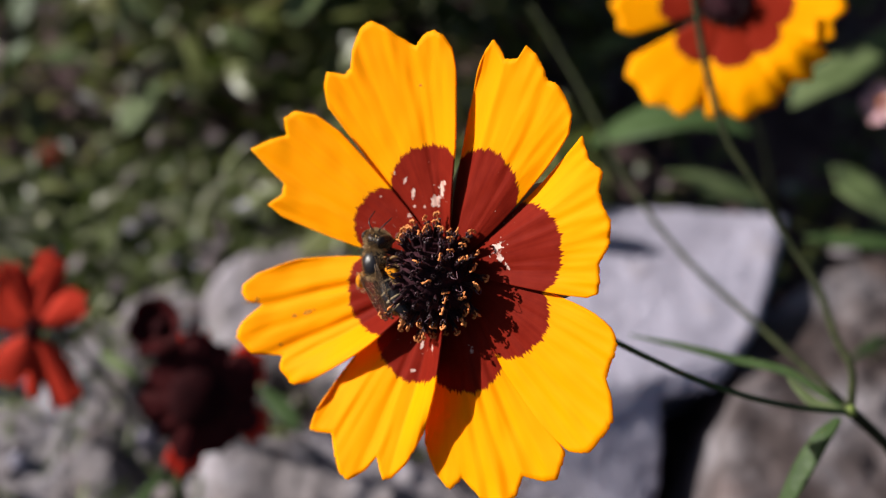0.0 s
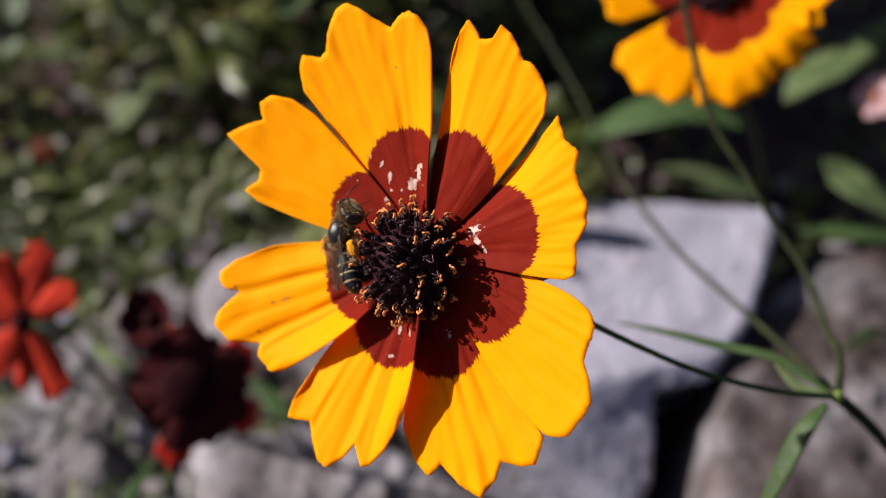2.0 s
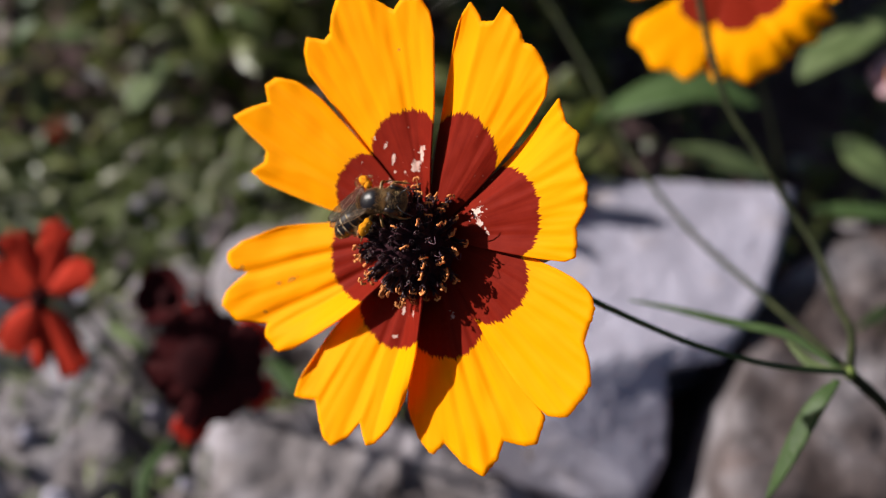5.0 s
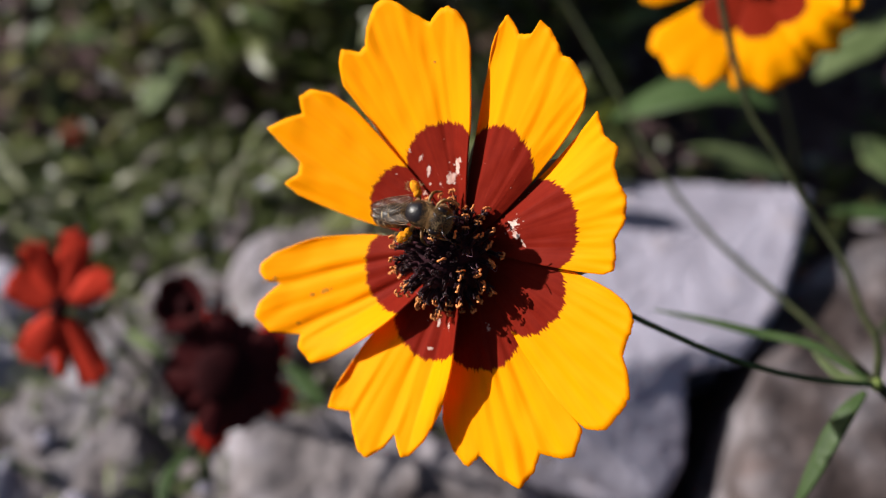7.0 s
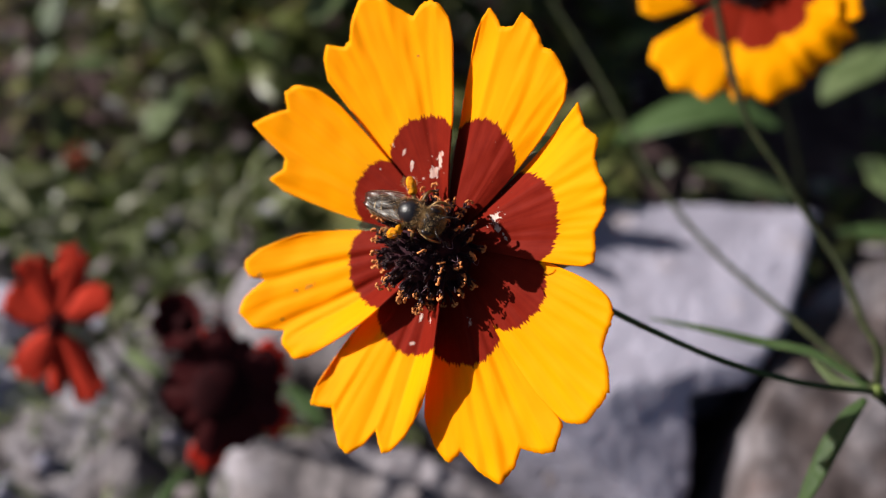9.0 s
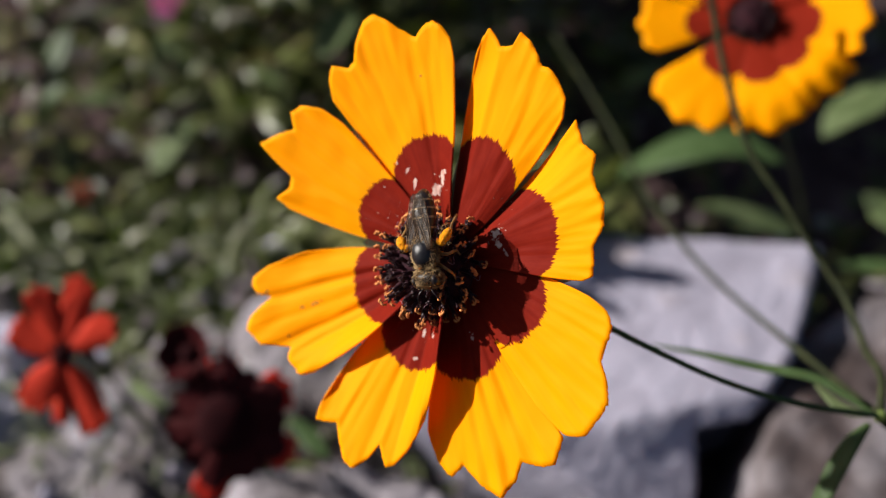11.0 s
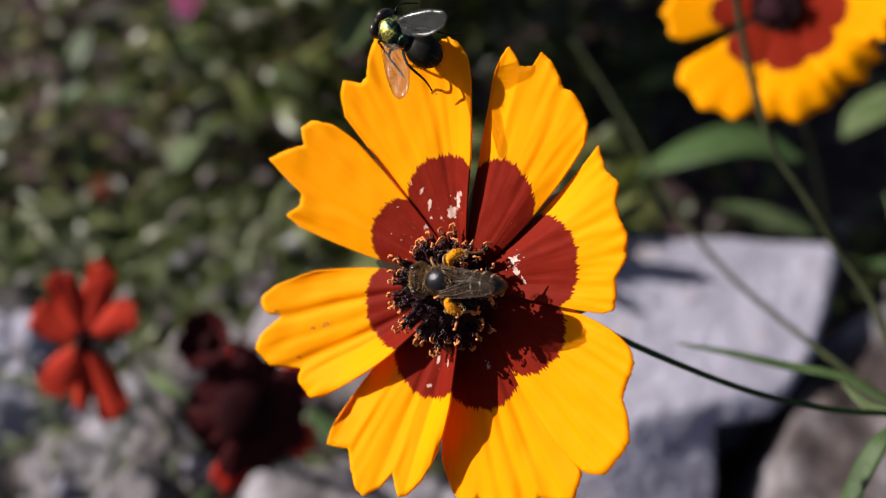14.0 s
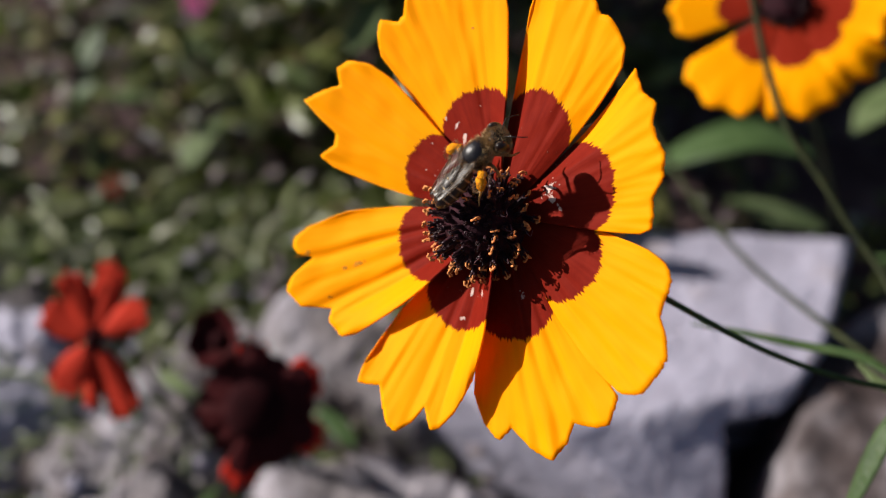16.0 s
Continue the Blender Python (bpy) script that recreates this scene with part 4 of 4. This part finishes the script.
# ---- insects ----
def wing_part(parent, material, root, length, width, spread, tilt, side, label, name="wing", veins=None, rise=4.0):
    """A thin veined wing from its root, swept backwards by spread degrees."""
    bm = bmesh.new()
    rows = []
    n = 14
    for i in range(n + 1):
        s = i / n
        w = width * (0.12 + 0.88 * math.sin(math.pi * min(1.0, 0.08 + s * 0.86)) ** 0.7) * (1 if s < 0.97 else 0.5)
        row = []
        for k in range(6):
            u = k / 5
            z = 0.00008 * math.sin(u * 9) * math.sin(s * 14) + 0.0003 * s * s
            row.append(bm.verts.new((-length * s, side * (-0.62 * w + u * w), z)))
        rows.append(row)
    for a, b in zip(rows, rows[1:]):
        for k in range(5):
            bm.faces.new((a[k], a[k + 1], b[k + 1], b[k]))
    m = Matrix.Translation(root) @ pose(0, 0, 0, side * tilt, rise, -side * spread)
    bmesh.ops.transform(bm, matrix=m, verts=bm.verts)
    ob = part(name, bm, material, parent, label)
    solid = ob.modifiers.new("thickness", "SOLIDIFY")
    solid.thickness = 0.00003
    bm = bmesh.new()
    vein = lambda u, s: m @ Vector((-length * s, side * width * u * (1 if s < 0.8 else 0.85), 0.00006 + 0.0003 * s * s))
    for line in (((0.3, 0.02), (0.34, 0.4), (0.30, 0.88)), ((0.22, 0.03), (0.2, 0.3), (0.02, 0.55), (0.0, 0.85)), ((0.1, 0.03), (-0.1, 0.3), (-0.32, 0.62)), ((0.0, 0.05), (-0.3, 0.35), (-0.42, 0.5)),
                 ((0.2, 0.3), (0.02, 0.33), (-0.1, 0.3)), ((0.33, 0.55), (0.15, 0.62), (0.02, 0.55)), ((0.02, 0.56), (-0.14, 0.60), (-0.3, 0.58)), ((0.32, 0.74), (0.2, 0.7), (0.01, 0.74))):
        tube(bm, [vein(u, s) for u, s in line], [0.000024, 0.000014], 5, 3)
    part("vein", bm, veins or BEE_LEG, ob)
    return ob


def fuzz(parent, centre, size, count, length, seed, material, top=1.1, thick=0.000026):
    """Short hairs standing out of an ellipsoid."""
    rnd = random.Random(seed)
    bm = bmesh.new()
    for _ in range(count):
        d = Vector((rnd.gauss(0, 1), rnd.gauss(0, 1), rnd.gauss(0, 1))).normalized()
        if d.z > top:
            continue
        p = Vector(centre) + Vector((d.x * size[0], d.y * size[1], d.z * size[2]))
        tip = p + (d + Vector((rnd.gauss(0, 0.35), rnd.gauss(0, 0.35), rnd.gauss(0, 0.35)))).normalized() * length * rnd.uniform(0.5, 1.2)
        s = d.orthogonal().normalized() * thick
        bm.faces.new([bm.verts.new(q) for q in (p - s, p + s, tip)])
    return part("fuzz", bm, material, parent, "short tawny hair")


def leg(parent, pts, radii, material, label=""):
    bm = bmesh.new()
    tube(bm, [Vector(p) / 1000 for p in pts], [r / 1000 for r in radii], 7, 4)
    return part("leg", bm, material, parent, label)


def build_bee():
    bee = thing("bee", "dark furry bee with yellow pollen on its hind legs", "bee")
    bm = bmesh.new()
    ball(bm, (0, 0, 0), (0.0016, 0.0014, 0.0014), 20, 14)
    thorax = part("thorax", bm, BEE_BLACK, bee, "shiny black thorax with a hairy rim")
    fuzz(thorax, (0, 0, -0.0001), (0.0016, 0.0014, 0.0014), 3000, 0.00036, 31, BEE_HAIR, 0.66)
    fuzz(thorax, (-0.0013, 0, 0.0004), (0.0005, 0.0010, 0.0006), 700, 0.00034, 38, BEE_HAIR)
    fuzz(thorax, (0.0012, 0, 0.0003), (0.0004, 0.0011, 0.0007), 600, 0.00034, 39, BEE_HAIR)
    bm = bmesh.new()
    ball(bm, (0.0026, 0, -0.0003), (0.0010, 0.00165, 0.0013), 18, 12)
    head = part("head", bm, BEE_BLACK, bee, "broad black hairy head")
    fuzz(head, (0.0026, 0, -0.0003), (0.0010, 0.00165, 0.0013), 4200, 0.00032, 32, BEE_HAIR, 1.1)
    fuzz(head, (0.0018, 0, -0.0001), (0.0004, 0.0013, 0.0010), 600, 0.0004, 34, BEE_HAIR)
    for s in (-1, 1):
        bm = bmesh.new()
        ball(bm, (0.0028, s * 0.0012, -0.0001), (0.0007, 0.00048, 0.00105), 14, 10)
        part("eye", bm, EYE_MAT, head, "dark oval eye")
        bm = bmesh.new()
        tube(bm, [(0.0034, s * 0.0003, 0.0), (0.0040, s * 0.0008, 0.0004), (0.0046, s * 0.0012, 0.0002), (0.0054, s * 0.0014, -0.0006)], [0.00007, 0.00006], 6, 4)
        part("antenna", bm, BEE_BLACK, head, "thin brown feeler")
    bm = bmesh.new()
    for v in ball(bm, (-0.0041, 0, -0.0005), (0.0028, 0.00138, 0.0012), 24, 16):
        k = (-v.co.x - 0.0013) / 0.0056
        if k > 0:
            v.co.z -= 0.0006 * k * k
            v.co.y *= 1.0 - 0.12 * k
    abdomen = part("abdomen", bm, BEE_BLACK, bee, "glossy black abdomen")
    for x in (-0.0026, -0.0037, -0.0047, -0.0056):
        bm = bmesh.new()
        rings = []
        for dx, out in ((-0.00011, 1.0), (-0.00004, 1.03), (0.00004, 1.03), (0.00011, 1.0)):
            g = math.sqrt(max(0.0, 1 - ((x + dx + 0.0041) / 0.0028) ** 2)) * out
            k = (-x - dx - 0.0013) / 0.0056
            rings.append([bm.verts.new((x + dx, 0.00138 * g * (1 - 0.12 * k) * math.cos(a), -0.0005 - 0.0006 * k * k + 0.0012 * g * math.sin(a))) for a in (2 * math.pi * j / 24 for j in range(24))])
        for ra, rb in zip(rings, rings[1:]):
            for j in range(24):
                bm.faces.new((ra[j], ra[(j + 1) % 24], rb[(j + 1) % 24], rb[j]))
        part("hair_band", bm, BEE_BAND, abdomen, "cream hair band")
    fuzz(abdomen, (-0.0041, 0, -0.0006), (0.0026, 0.00138, 0.0012), 260, 0.00022, 33, BEE_HAIR, 0.3)
    for s in (-1, 1):
        wing_part(bee, BEE_WING, Vector((-0.0003, s * 0.0010, 0.0010 + s * 0.00008)), 0.0061, 0.0020, -6, 4, s, "smoky brown folded wing", veins=WING_VEIN, rise=-9.0)
        leg(bee, [(1.1, s * 0.9, -0.9), (1.8, s * 1.8, -0.9), (2.3, s * 2.0, -1.8), (2.9, s * 1.9, -2.4)], [0.17, 0.16, 0.07], BEE_LEG)
        leg(bee, [(0.0, s * 1.0, -0.9), (0.3, s * 2.2, -0.8), (0.0, s * 2.7, -1.7), (0.5, s * 2.9, -2.2)], [0.2, 0.17, 0.07], BEE_LEG)
        hind = leg(bee, [(-0.8, s * 0.9, -0.7), (-0.9, s * 2.4, 0.1), (-1.9, s * 3.0, -0.4), (-2.9, s * 2.9, -1.3), (-3.6, s * 3.2, -1.8)], [0.22, 0.24, 0.13, 0.06], BEE_LEG)
        bm = bmesh.new()
        ball(bm, (-0.0015, s * 0.0027, 0.0000), (0.00095, 0.00052, 0.00055), 16, 12, pose(0, 0, 0, 0, -22, s * -34))
        ball(bm, (-0.0009, s * 0.0021, 0.0), (0.00055, 0.00038, 0.00042), 12, 8, pose(0, 0, 0, 0, 0, s * 70))
        for v in bm.verts:
            v.co += 0.00012 * Vector((noise.noise(v.co * 3000), noise.noise(v.co * 3000 + Vector((9, 0, 0))), noise.noise(v.co * 3000 + Vector((0, 9, 0)))))
        part("pollen", bm, POLLEN, hind, "lump of orange-yellow pollen")
        fuzz(hind, (-0.0016, s * 0.0027, -0.0001), (0.0010, 0.0006, 0.0006), 160, 0.0004, 36, BEE_HAIR)
    bee.scale = (1.02, 1.02, 1.02)
    return bee


def build_fly():
    fly = thing("fly", "metallic green fly with clear spread wings", "fly")
    bm = bmesh.new()
    ball(bm, (0, 0, 0), (0.0019, 0.00165, 0.0015), 24, 16)
    ball(bm, (-0.0016, 0, 0.0001), (0.0007, 0.0010, 0.0011), 16, 10)
    chest = part("thorax", bm, FLY_GREEN, fly, "shiny golden-green thorax")
    fuzz(chest, (0, 0, 0), (0.0019, 0.00165, 0.0015), 160, 0.0005, 42, FLY_BLACK)
    bm = bmesh.new()
    ball(bm, (0.0019, 0, -0.0002), (0.0007, 0.0013, 0.0012), 16, 10)
    head = part("head", bm, FLY_BLACK, fly, "black head")
    bm = bmesh.new()
    ball(bm, (-0.0033, 0, -0.0009), (0.0021, 0.00165, 0.0014), 20, 14, pose(0, 0, 0, 0, -14, 0))
    abd = part("abdomen", bm, FLY_BLACK, fly, "black rounded abdomen with bristles")
    fuzz(abd, (-0.0033, 0, -0.0009), (0.0020, 0.00165, 0.0014), 260, 0.0005, 41, FLY_BLACK)
    for s in (-1, 1):
        bm = bmesh.new()
        ball(bm, (0.00175, s * 0.00078, 0.00005), (0.00072, 0.00095, 0.00125), 18, 12, pose(0, 0, 0, 0, 0, s * 26))
        part("eye", bm, EYE_MAT, head, "large brown-black eye")
        wing_part(fly, FLY_WING, Vector((-0.0004, s * 0.0010, 0.0010)), 0.0060, 0.0026, 38, 8, s, "clear wing with dark veins", veins=FLY_BLACK)
        for x0, x1, out in ((0.9, 1.9, 2.4), (0.0, -0.8, 3.2), (-0.9, -4.4, 2.6)):
            leg(fly, [(x0, s * 0.9, -0.9), ((x0 + x1) / 2, s * out * 0.75, -0.5), (x1, s * out, -2.0), (x1 - 0.9, s * (out + 0.7), -3.0)], [0.15, 0.13, 0.07], FLY_BLACK)
    fly.scale = (1.05, 1.05, 1.05)
    return fly


# ---- everything in its place ----
ground = build_ground()
build_stones()
bloom = build_bloom()
second = build_second_flower()
plant = build_plant()
red_flower = build_red_flower()
dark_flower = build_dark_flower()
small_flower((0.1210, 0.2228, 0.0620, 30, -32, 0), PINK, 6, "pale pink small flower among dark leaves", 51)
small_flower((-0.101, 0.300, 0.055, 30, 0, 0), MAGENTA, 5.5, "magenta small flower among the leaves", 52)
small_flower((-0.118, 0.232, 0.034, 40, 0, 0), SCARLET, 3.4, "small red flower in the low leaves", 54)
build_dark_bud()
build_background_leaves()
bee = build_bee()
fly = build_fly()
build_low_growth()
build_gravel()

# the bloom's head in the wind: seconds, place of its centre, turn
BLOOM_ROWS = [
    (0, 0.00070, 0.07550, 0.17170, 44.10, -22.50, -20.40),
    (0.5, -0.00203, 0.07720, 0.17105, 43.93, -23.29, -20.93),
    (1, 0.00028, 0.07340, 0.17189, 44.76, -22.50, -20.53),
    (1.5, -0.00200, 0.07846, 0.17185, 43.46, -23.47, -20.80),
    (2, 0.00012, 0.07436, 0.17192, 44.57, -22.82, -20.52),
    (2.5, -0.00309, 0.07556, 0.17108, 44.72, -23.60, -21.08),
    (3, -0.00313, 0.07185, 0.17052, 45.93, -23.70, -21.29),
    (3.5, -0.00275, 0.07333, 0.17131, 45.30, -23.38, -21.19),
    (4, -0.00165, 0.07384, 0.17121, 45.61, -23.06, -21.35),
    (6.5, -0.00137, 0.07433, 0.17081, 44.70, -23.08, -21.02),
    (7, -0.00042, 0.07504, 0.17144, 44.34, -22.93, -20.89),
    (7.5, -0.00095, 0.07468, 0.17106, 44.38, -23.03, -21.09),
    (8, -0.00148, 0.07498, 0.17117, 44.72, -23.24, -21.34),
    (8.5, -0.00051, 0.07646, 0.17040, 44.47, -22.96, -21.06),
    (9, -0.00128, 0.07620, 0.17049, 44.80, -22.71, -21.45),
    (11.5, -0.00196, 0.07750, 0.17040, 46.00, -23.50, -22.52),
    (12, -0.00182, 0.07501, 0.17089, 46.20, -23.47, -22.58),
    (12.5, -0.00434, 0.07383, 0.16939, 47.37, -23.87, -23.11),
    (13, -0.00232, 0.07519, 0.16993, 46.99, -22.99, -22.39),
    (13.25, -0.00313, 0.07644, 0.17208, 46.61, -23.16, -22.60),
    (13.5, -0.00044, 0.07689, 0.17352, 46.14, -23.43, -22.80),
    (13.75, -0.00139, 0.07472, 0.17214, 47.59, -22.79, -23.06),
    (14, -0.00363, 0.07014, 0.16875, 49.04, -22.15, -23.43),
    (14.2, -0.00563, 0.06876, 0.16777, 48.71, -21.91, -22.94),
    (14.5, -0.00188, 0.07289, 0.17146, 48.08, -21.40, -22.17),
    (14.7, 0.00107, 0.07744, 0.17706, 47.92, -22.36, -22.99),
    (15, -0.00016, 0.07322, 0.17622, 47.63, -23.74, -24.12),
    (15.25, -0.00326, 0.07143, 0.17214, 47.50, -22.90, -23.15),
    (15.5, -0.00136, 0.07373, 0.17126, 47.47, -22.05, -22.19),
    (15.75, 0.00042, 0.07707, 0.17452, 46.10, -22.38, -22.03),
    (16, -0.00011, 0.07570, 0.17379, 44.83, -22.70, -21.88),
]
# the bee on the disc: seconds, place in millimetres from the bloom's centre, heading and rise of the head in degrees
BEE_ROWS = [
    (0, -6.43, 0.54, 5.1, 100, 3),
    (0.5, -7.37, 0.60, 4.6, 117, 3),
    (1, -7.00, -0.10, 4.7, 108, 3),
    (1.5, -8.26, 0.04, 4.5, 121, 3),
    (2, -8.13, 2.20, 4.6, 82, 2),
    (2.5, -8.33, 4.22, 4.9, 62, -6),
    (3, -7.77, 5.27, 5.1, 56, -6),
    (3.5, -7.53, 3.76, 5.1, 8, 2),
    (4, -4.98, 3.81, 5.7, 16, 2),
    (6.5, -1.11, 3.31, 7.4, -3, 4),
    (7, -1.16, 3.52, 7.4, -9, 4),
    (7.5, -0.89, 3.27, 7.4, -16, 4),
    (8, -2.34, 3.14, 7.1, -26, 8),
    (8.5, -0.64, 3.14, 7.5, -15, 4),
    (9, 0.56, 2.74, 7.7, -19, 4),
    (11.5, 1.86, -0.53, 7.1, -89, 0),
    (12, 2.66, -0.33, 7.1, -86, 0),
    (12.5, 1.37, -0.59, 7.1, -95, 0),
    (13, 1.15, -0.80, 7.1, -150, 0),
    (13.5, -0.01, 0.00, 7.1, -155, 0),
    (14, 1.61, 0.32, 7.1, -184, 0),
    (14.5, -0.39, 1.29, 7.1, -191, 0),
    (15, 0.42, 2.08, 7.1, -170, 0),
    (15.5, 0.08, 1.36, 7.1, -172, 0),
    (15.7, 1.26, 4.19, 7.6, -193, 0),
    (15.85, 1.25, 4.43, 7.9, -253, 4),
    (16, 2.1, 5.2, 8.2, -314, 0),
]
# how far the bee's abdomen bends and its head turns, in degrees
BEND_ROWS = [(0, 28), (1.5, 22), (2, 28), (2.5, 66), (3, 74), (3.5, 64), (4, 45), (6.5, 14), (9, 10), (11.5, 0), (16, 0)]
HEAD_ROWS = [(0, -25), (0.5, -50), (1.5, -46), (2, -36), (2.5, -62), (3, -60), (3.5, -8), (4, -18), (6.5, -15), (7.5, -12), (8, 0), (9, -4), (11.5, 0), (12.5, 4), (13.5, 10), (14.5, 0), (15, 34), (15.5, 8), (15.7, 8), (16, -18)]
# the fly that calls on a petal: seconds, then place and turn in the bloom's space (rest) or in the garden (flight)
FLY_REST = pose(-0.0040, 0.0260, 0.0074, 0, -6, 144)
FLY_FLIGHT = [(0, -0.02, 0.32, 0.164), (13.45, -0.02, 0.32, 0.164), (13.7, -0.02, 0.135, 0.205), (14.35, -0.02, 0.18, 0.22), (14.6, -0.03, 0.33, 0.164), (16, -0.03, 0.33, 0.164)]


def bloom_at(t):
    cols = list(zip(*BLOOM_ROWS))
    return pose(*[float(np.interp(t, cols[0], c)) for c in cols[1:]])


# how far the bee leans over to its left, in degrees
ROLL_ROWS = [(0, -8), (2, -12), (2.5, -18), (3, -18), (3.5, -14), (4, -12), (6.5, -6), (11.5, 0), (16, -4)]


def bee_at(t):
    cols = list(zip(*BEE_ROWS))
    x, y, z, a, pitch = [float(np.interp(t, cols[0], c)) for c in cols[1:]]
    up = Vector((0.02 * x, 0.03 * y, 1)).normalized()
    return Matrix.Translation((x / 1000, y / 1000, z / 1000)) @ up.to_track_quat("Z", "Y").to_matrix().to_4x4() @ heading_fix(up) @ pose(0, 0, 0, 0, 0, a) @ pose(0, 0, 0, 0, -pitch, 0) @ pose(0, 0, 0, blend(ROLL_ROWS, t), 0, 0)


def heading_fix(up):
    """Turns the aligned axes back, so that a heading of 0 stays along x."""
    q = up.to_track_quat("Z", "Y").to_matrix()
    x = q.inverted() @ (Vector((1, 0, 0)) - up * up.x)
    return pose(0, 0, 0, 0, 0, math.degrees(math.atan2(x.y, x.x)))


def motions():
    times = sorted({r[0] for r in BLOOM_ROWS} | {r[0] for r in BEE_ROWS})
    rest = bloom_at(0)
    walk(bloom, [(t, bloom_at(t)) for t in times])
    walk(bee, [(t, bloom_at(t) @ bee_at(t)) for t in times])
    hinge = Vector((-0.0013, 0, -0.0003))
    abdomen = [c for c in bee.children if c.name.startswith("abdomen")][0]
    walk(abdomen, [(t, Matrix.Translation(hinge) @ pose(0, 0, 0, 0, 0, blend(BEND_ROWS, t)) @ Matrix.Translation(-hinge)) for t in times])
    for wing in [c for c in bee.children if c.name.startswith("wing")]:
        walk(wing, [(t, Matrix.Translation(hinge) @ pose(0, 0, 0, 0, 0, 0.5 * blend(BEND_ROWS, t)) @ Matrix.Translation(-hinge)) for t in times])
    neck = Vector((0.0009, 0, -0.0002))
    bee_head = [c for c in bee.children if c.name.startswith("head")][0]
    walk(bee_head, [(t, Matrix.Translation(neck) @ pose(0, 0, 0, 0, 0, blend(HEAD_ROWS, t)) @ Matrix.Translation(-neck)) for t in times])
    shift = {t: 0.35 * (bloom_at(t).translation - rest.translation) for t in times}
    walk(plant, [(t, Matrix.Translation(shift[t])) for t in times])
    stalk = build_bloom_stem(bloom, rest)
    walk(stalk, [(t, look(STEM_ROOT, bloom_at(t).inverted() @ (NODE + shift[t]))) for t in times])
    air = [(t, pose(*p, 10, 0, 150)) for t, *p in FLY_FLIGHT]
    sat = [(t, bloom_at(t) @ FLY_REST) for t in (13.85, 14.0, 14.2)]
    walk(fly, sorted(air + sat, key=lambda r: r[0]))


motions()
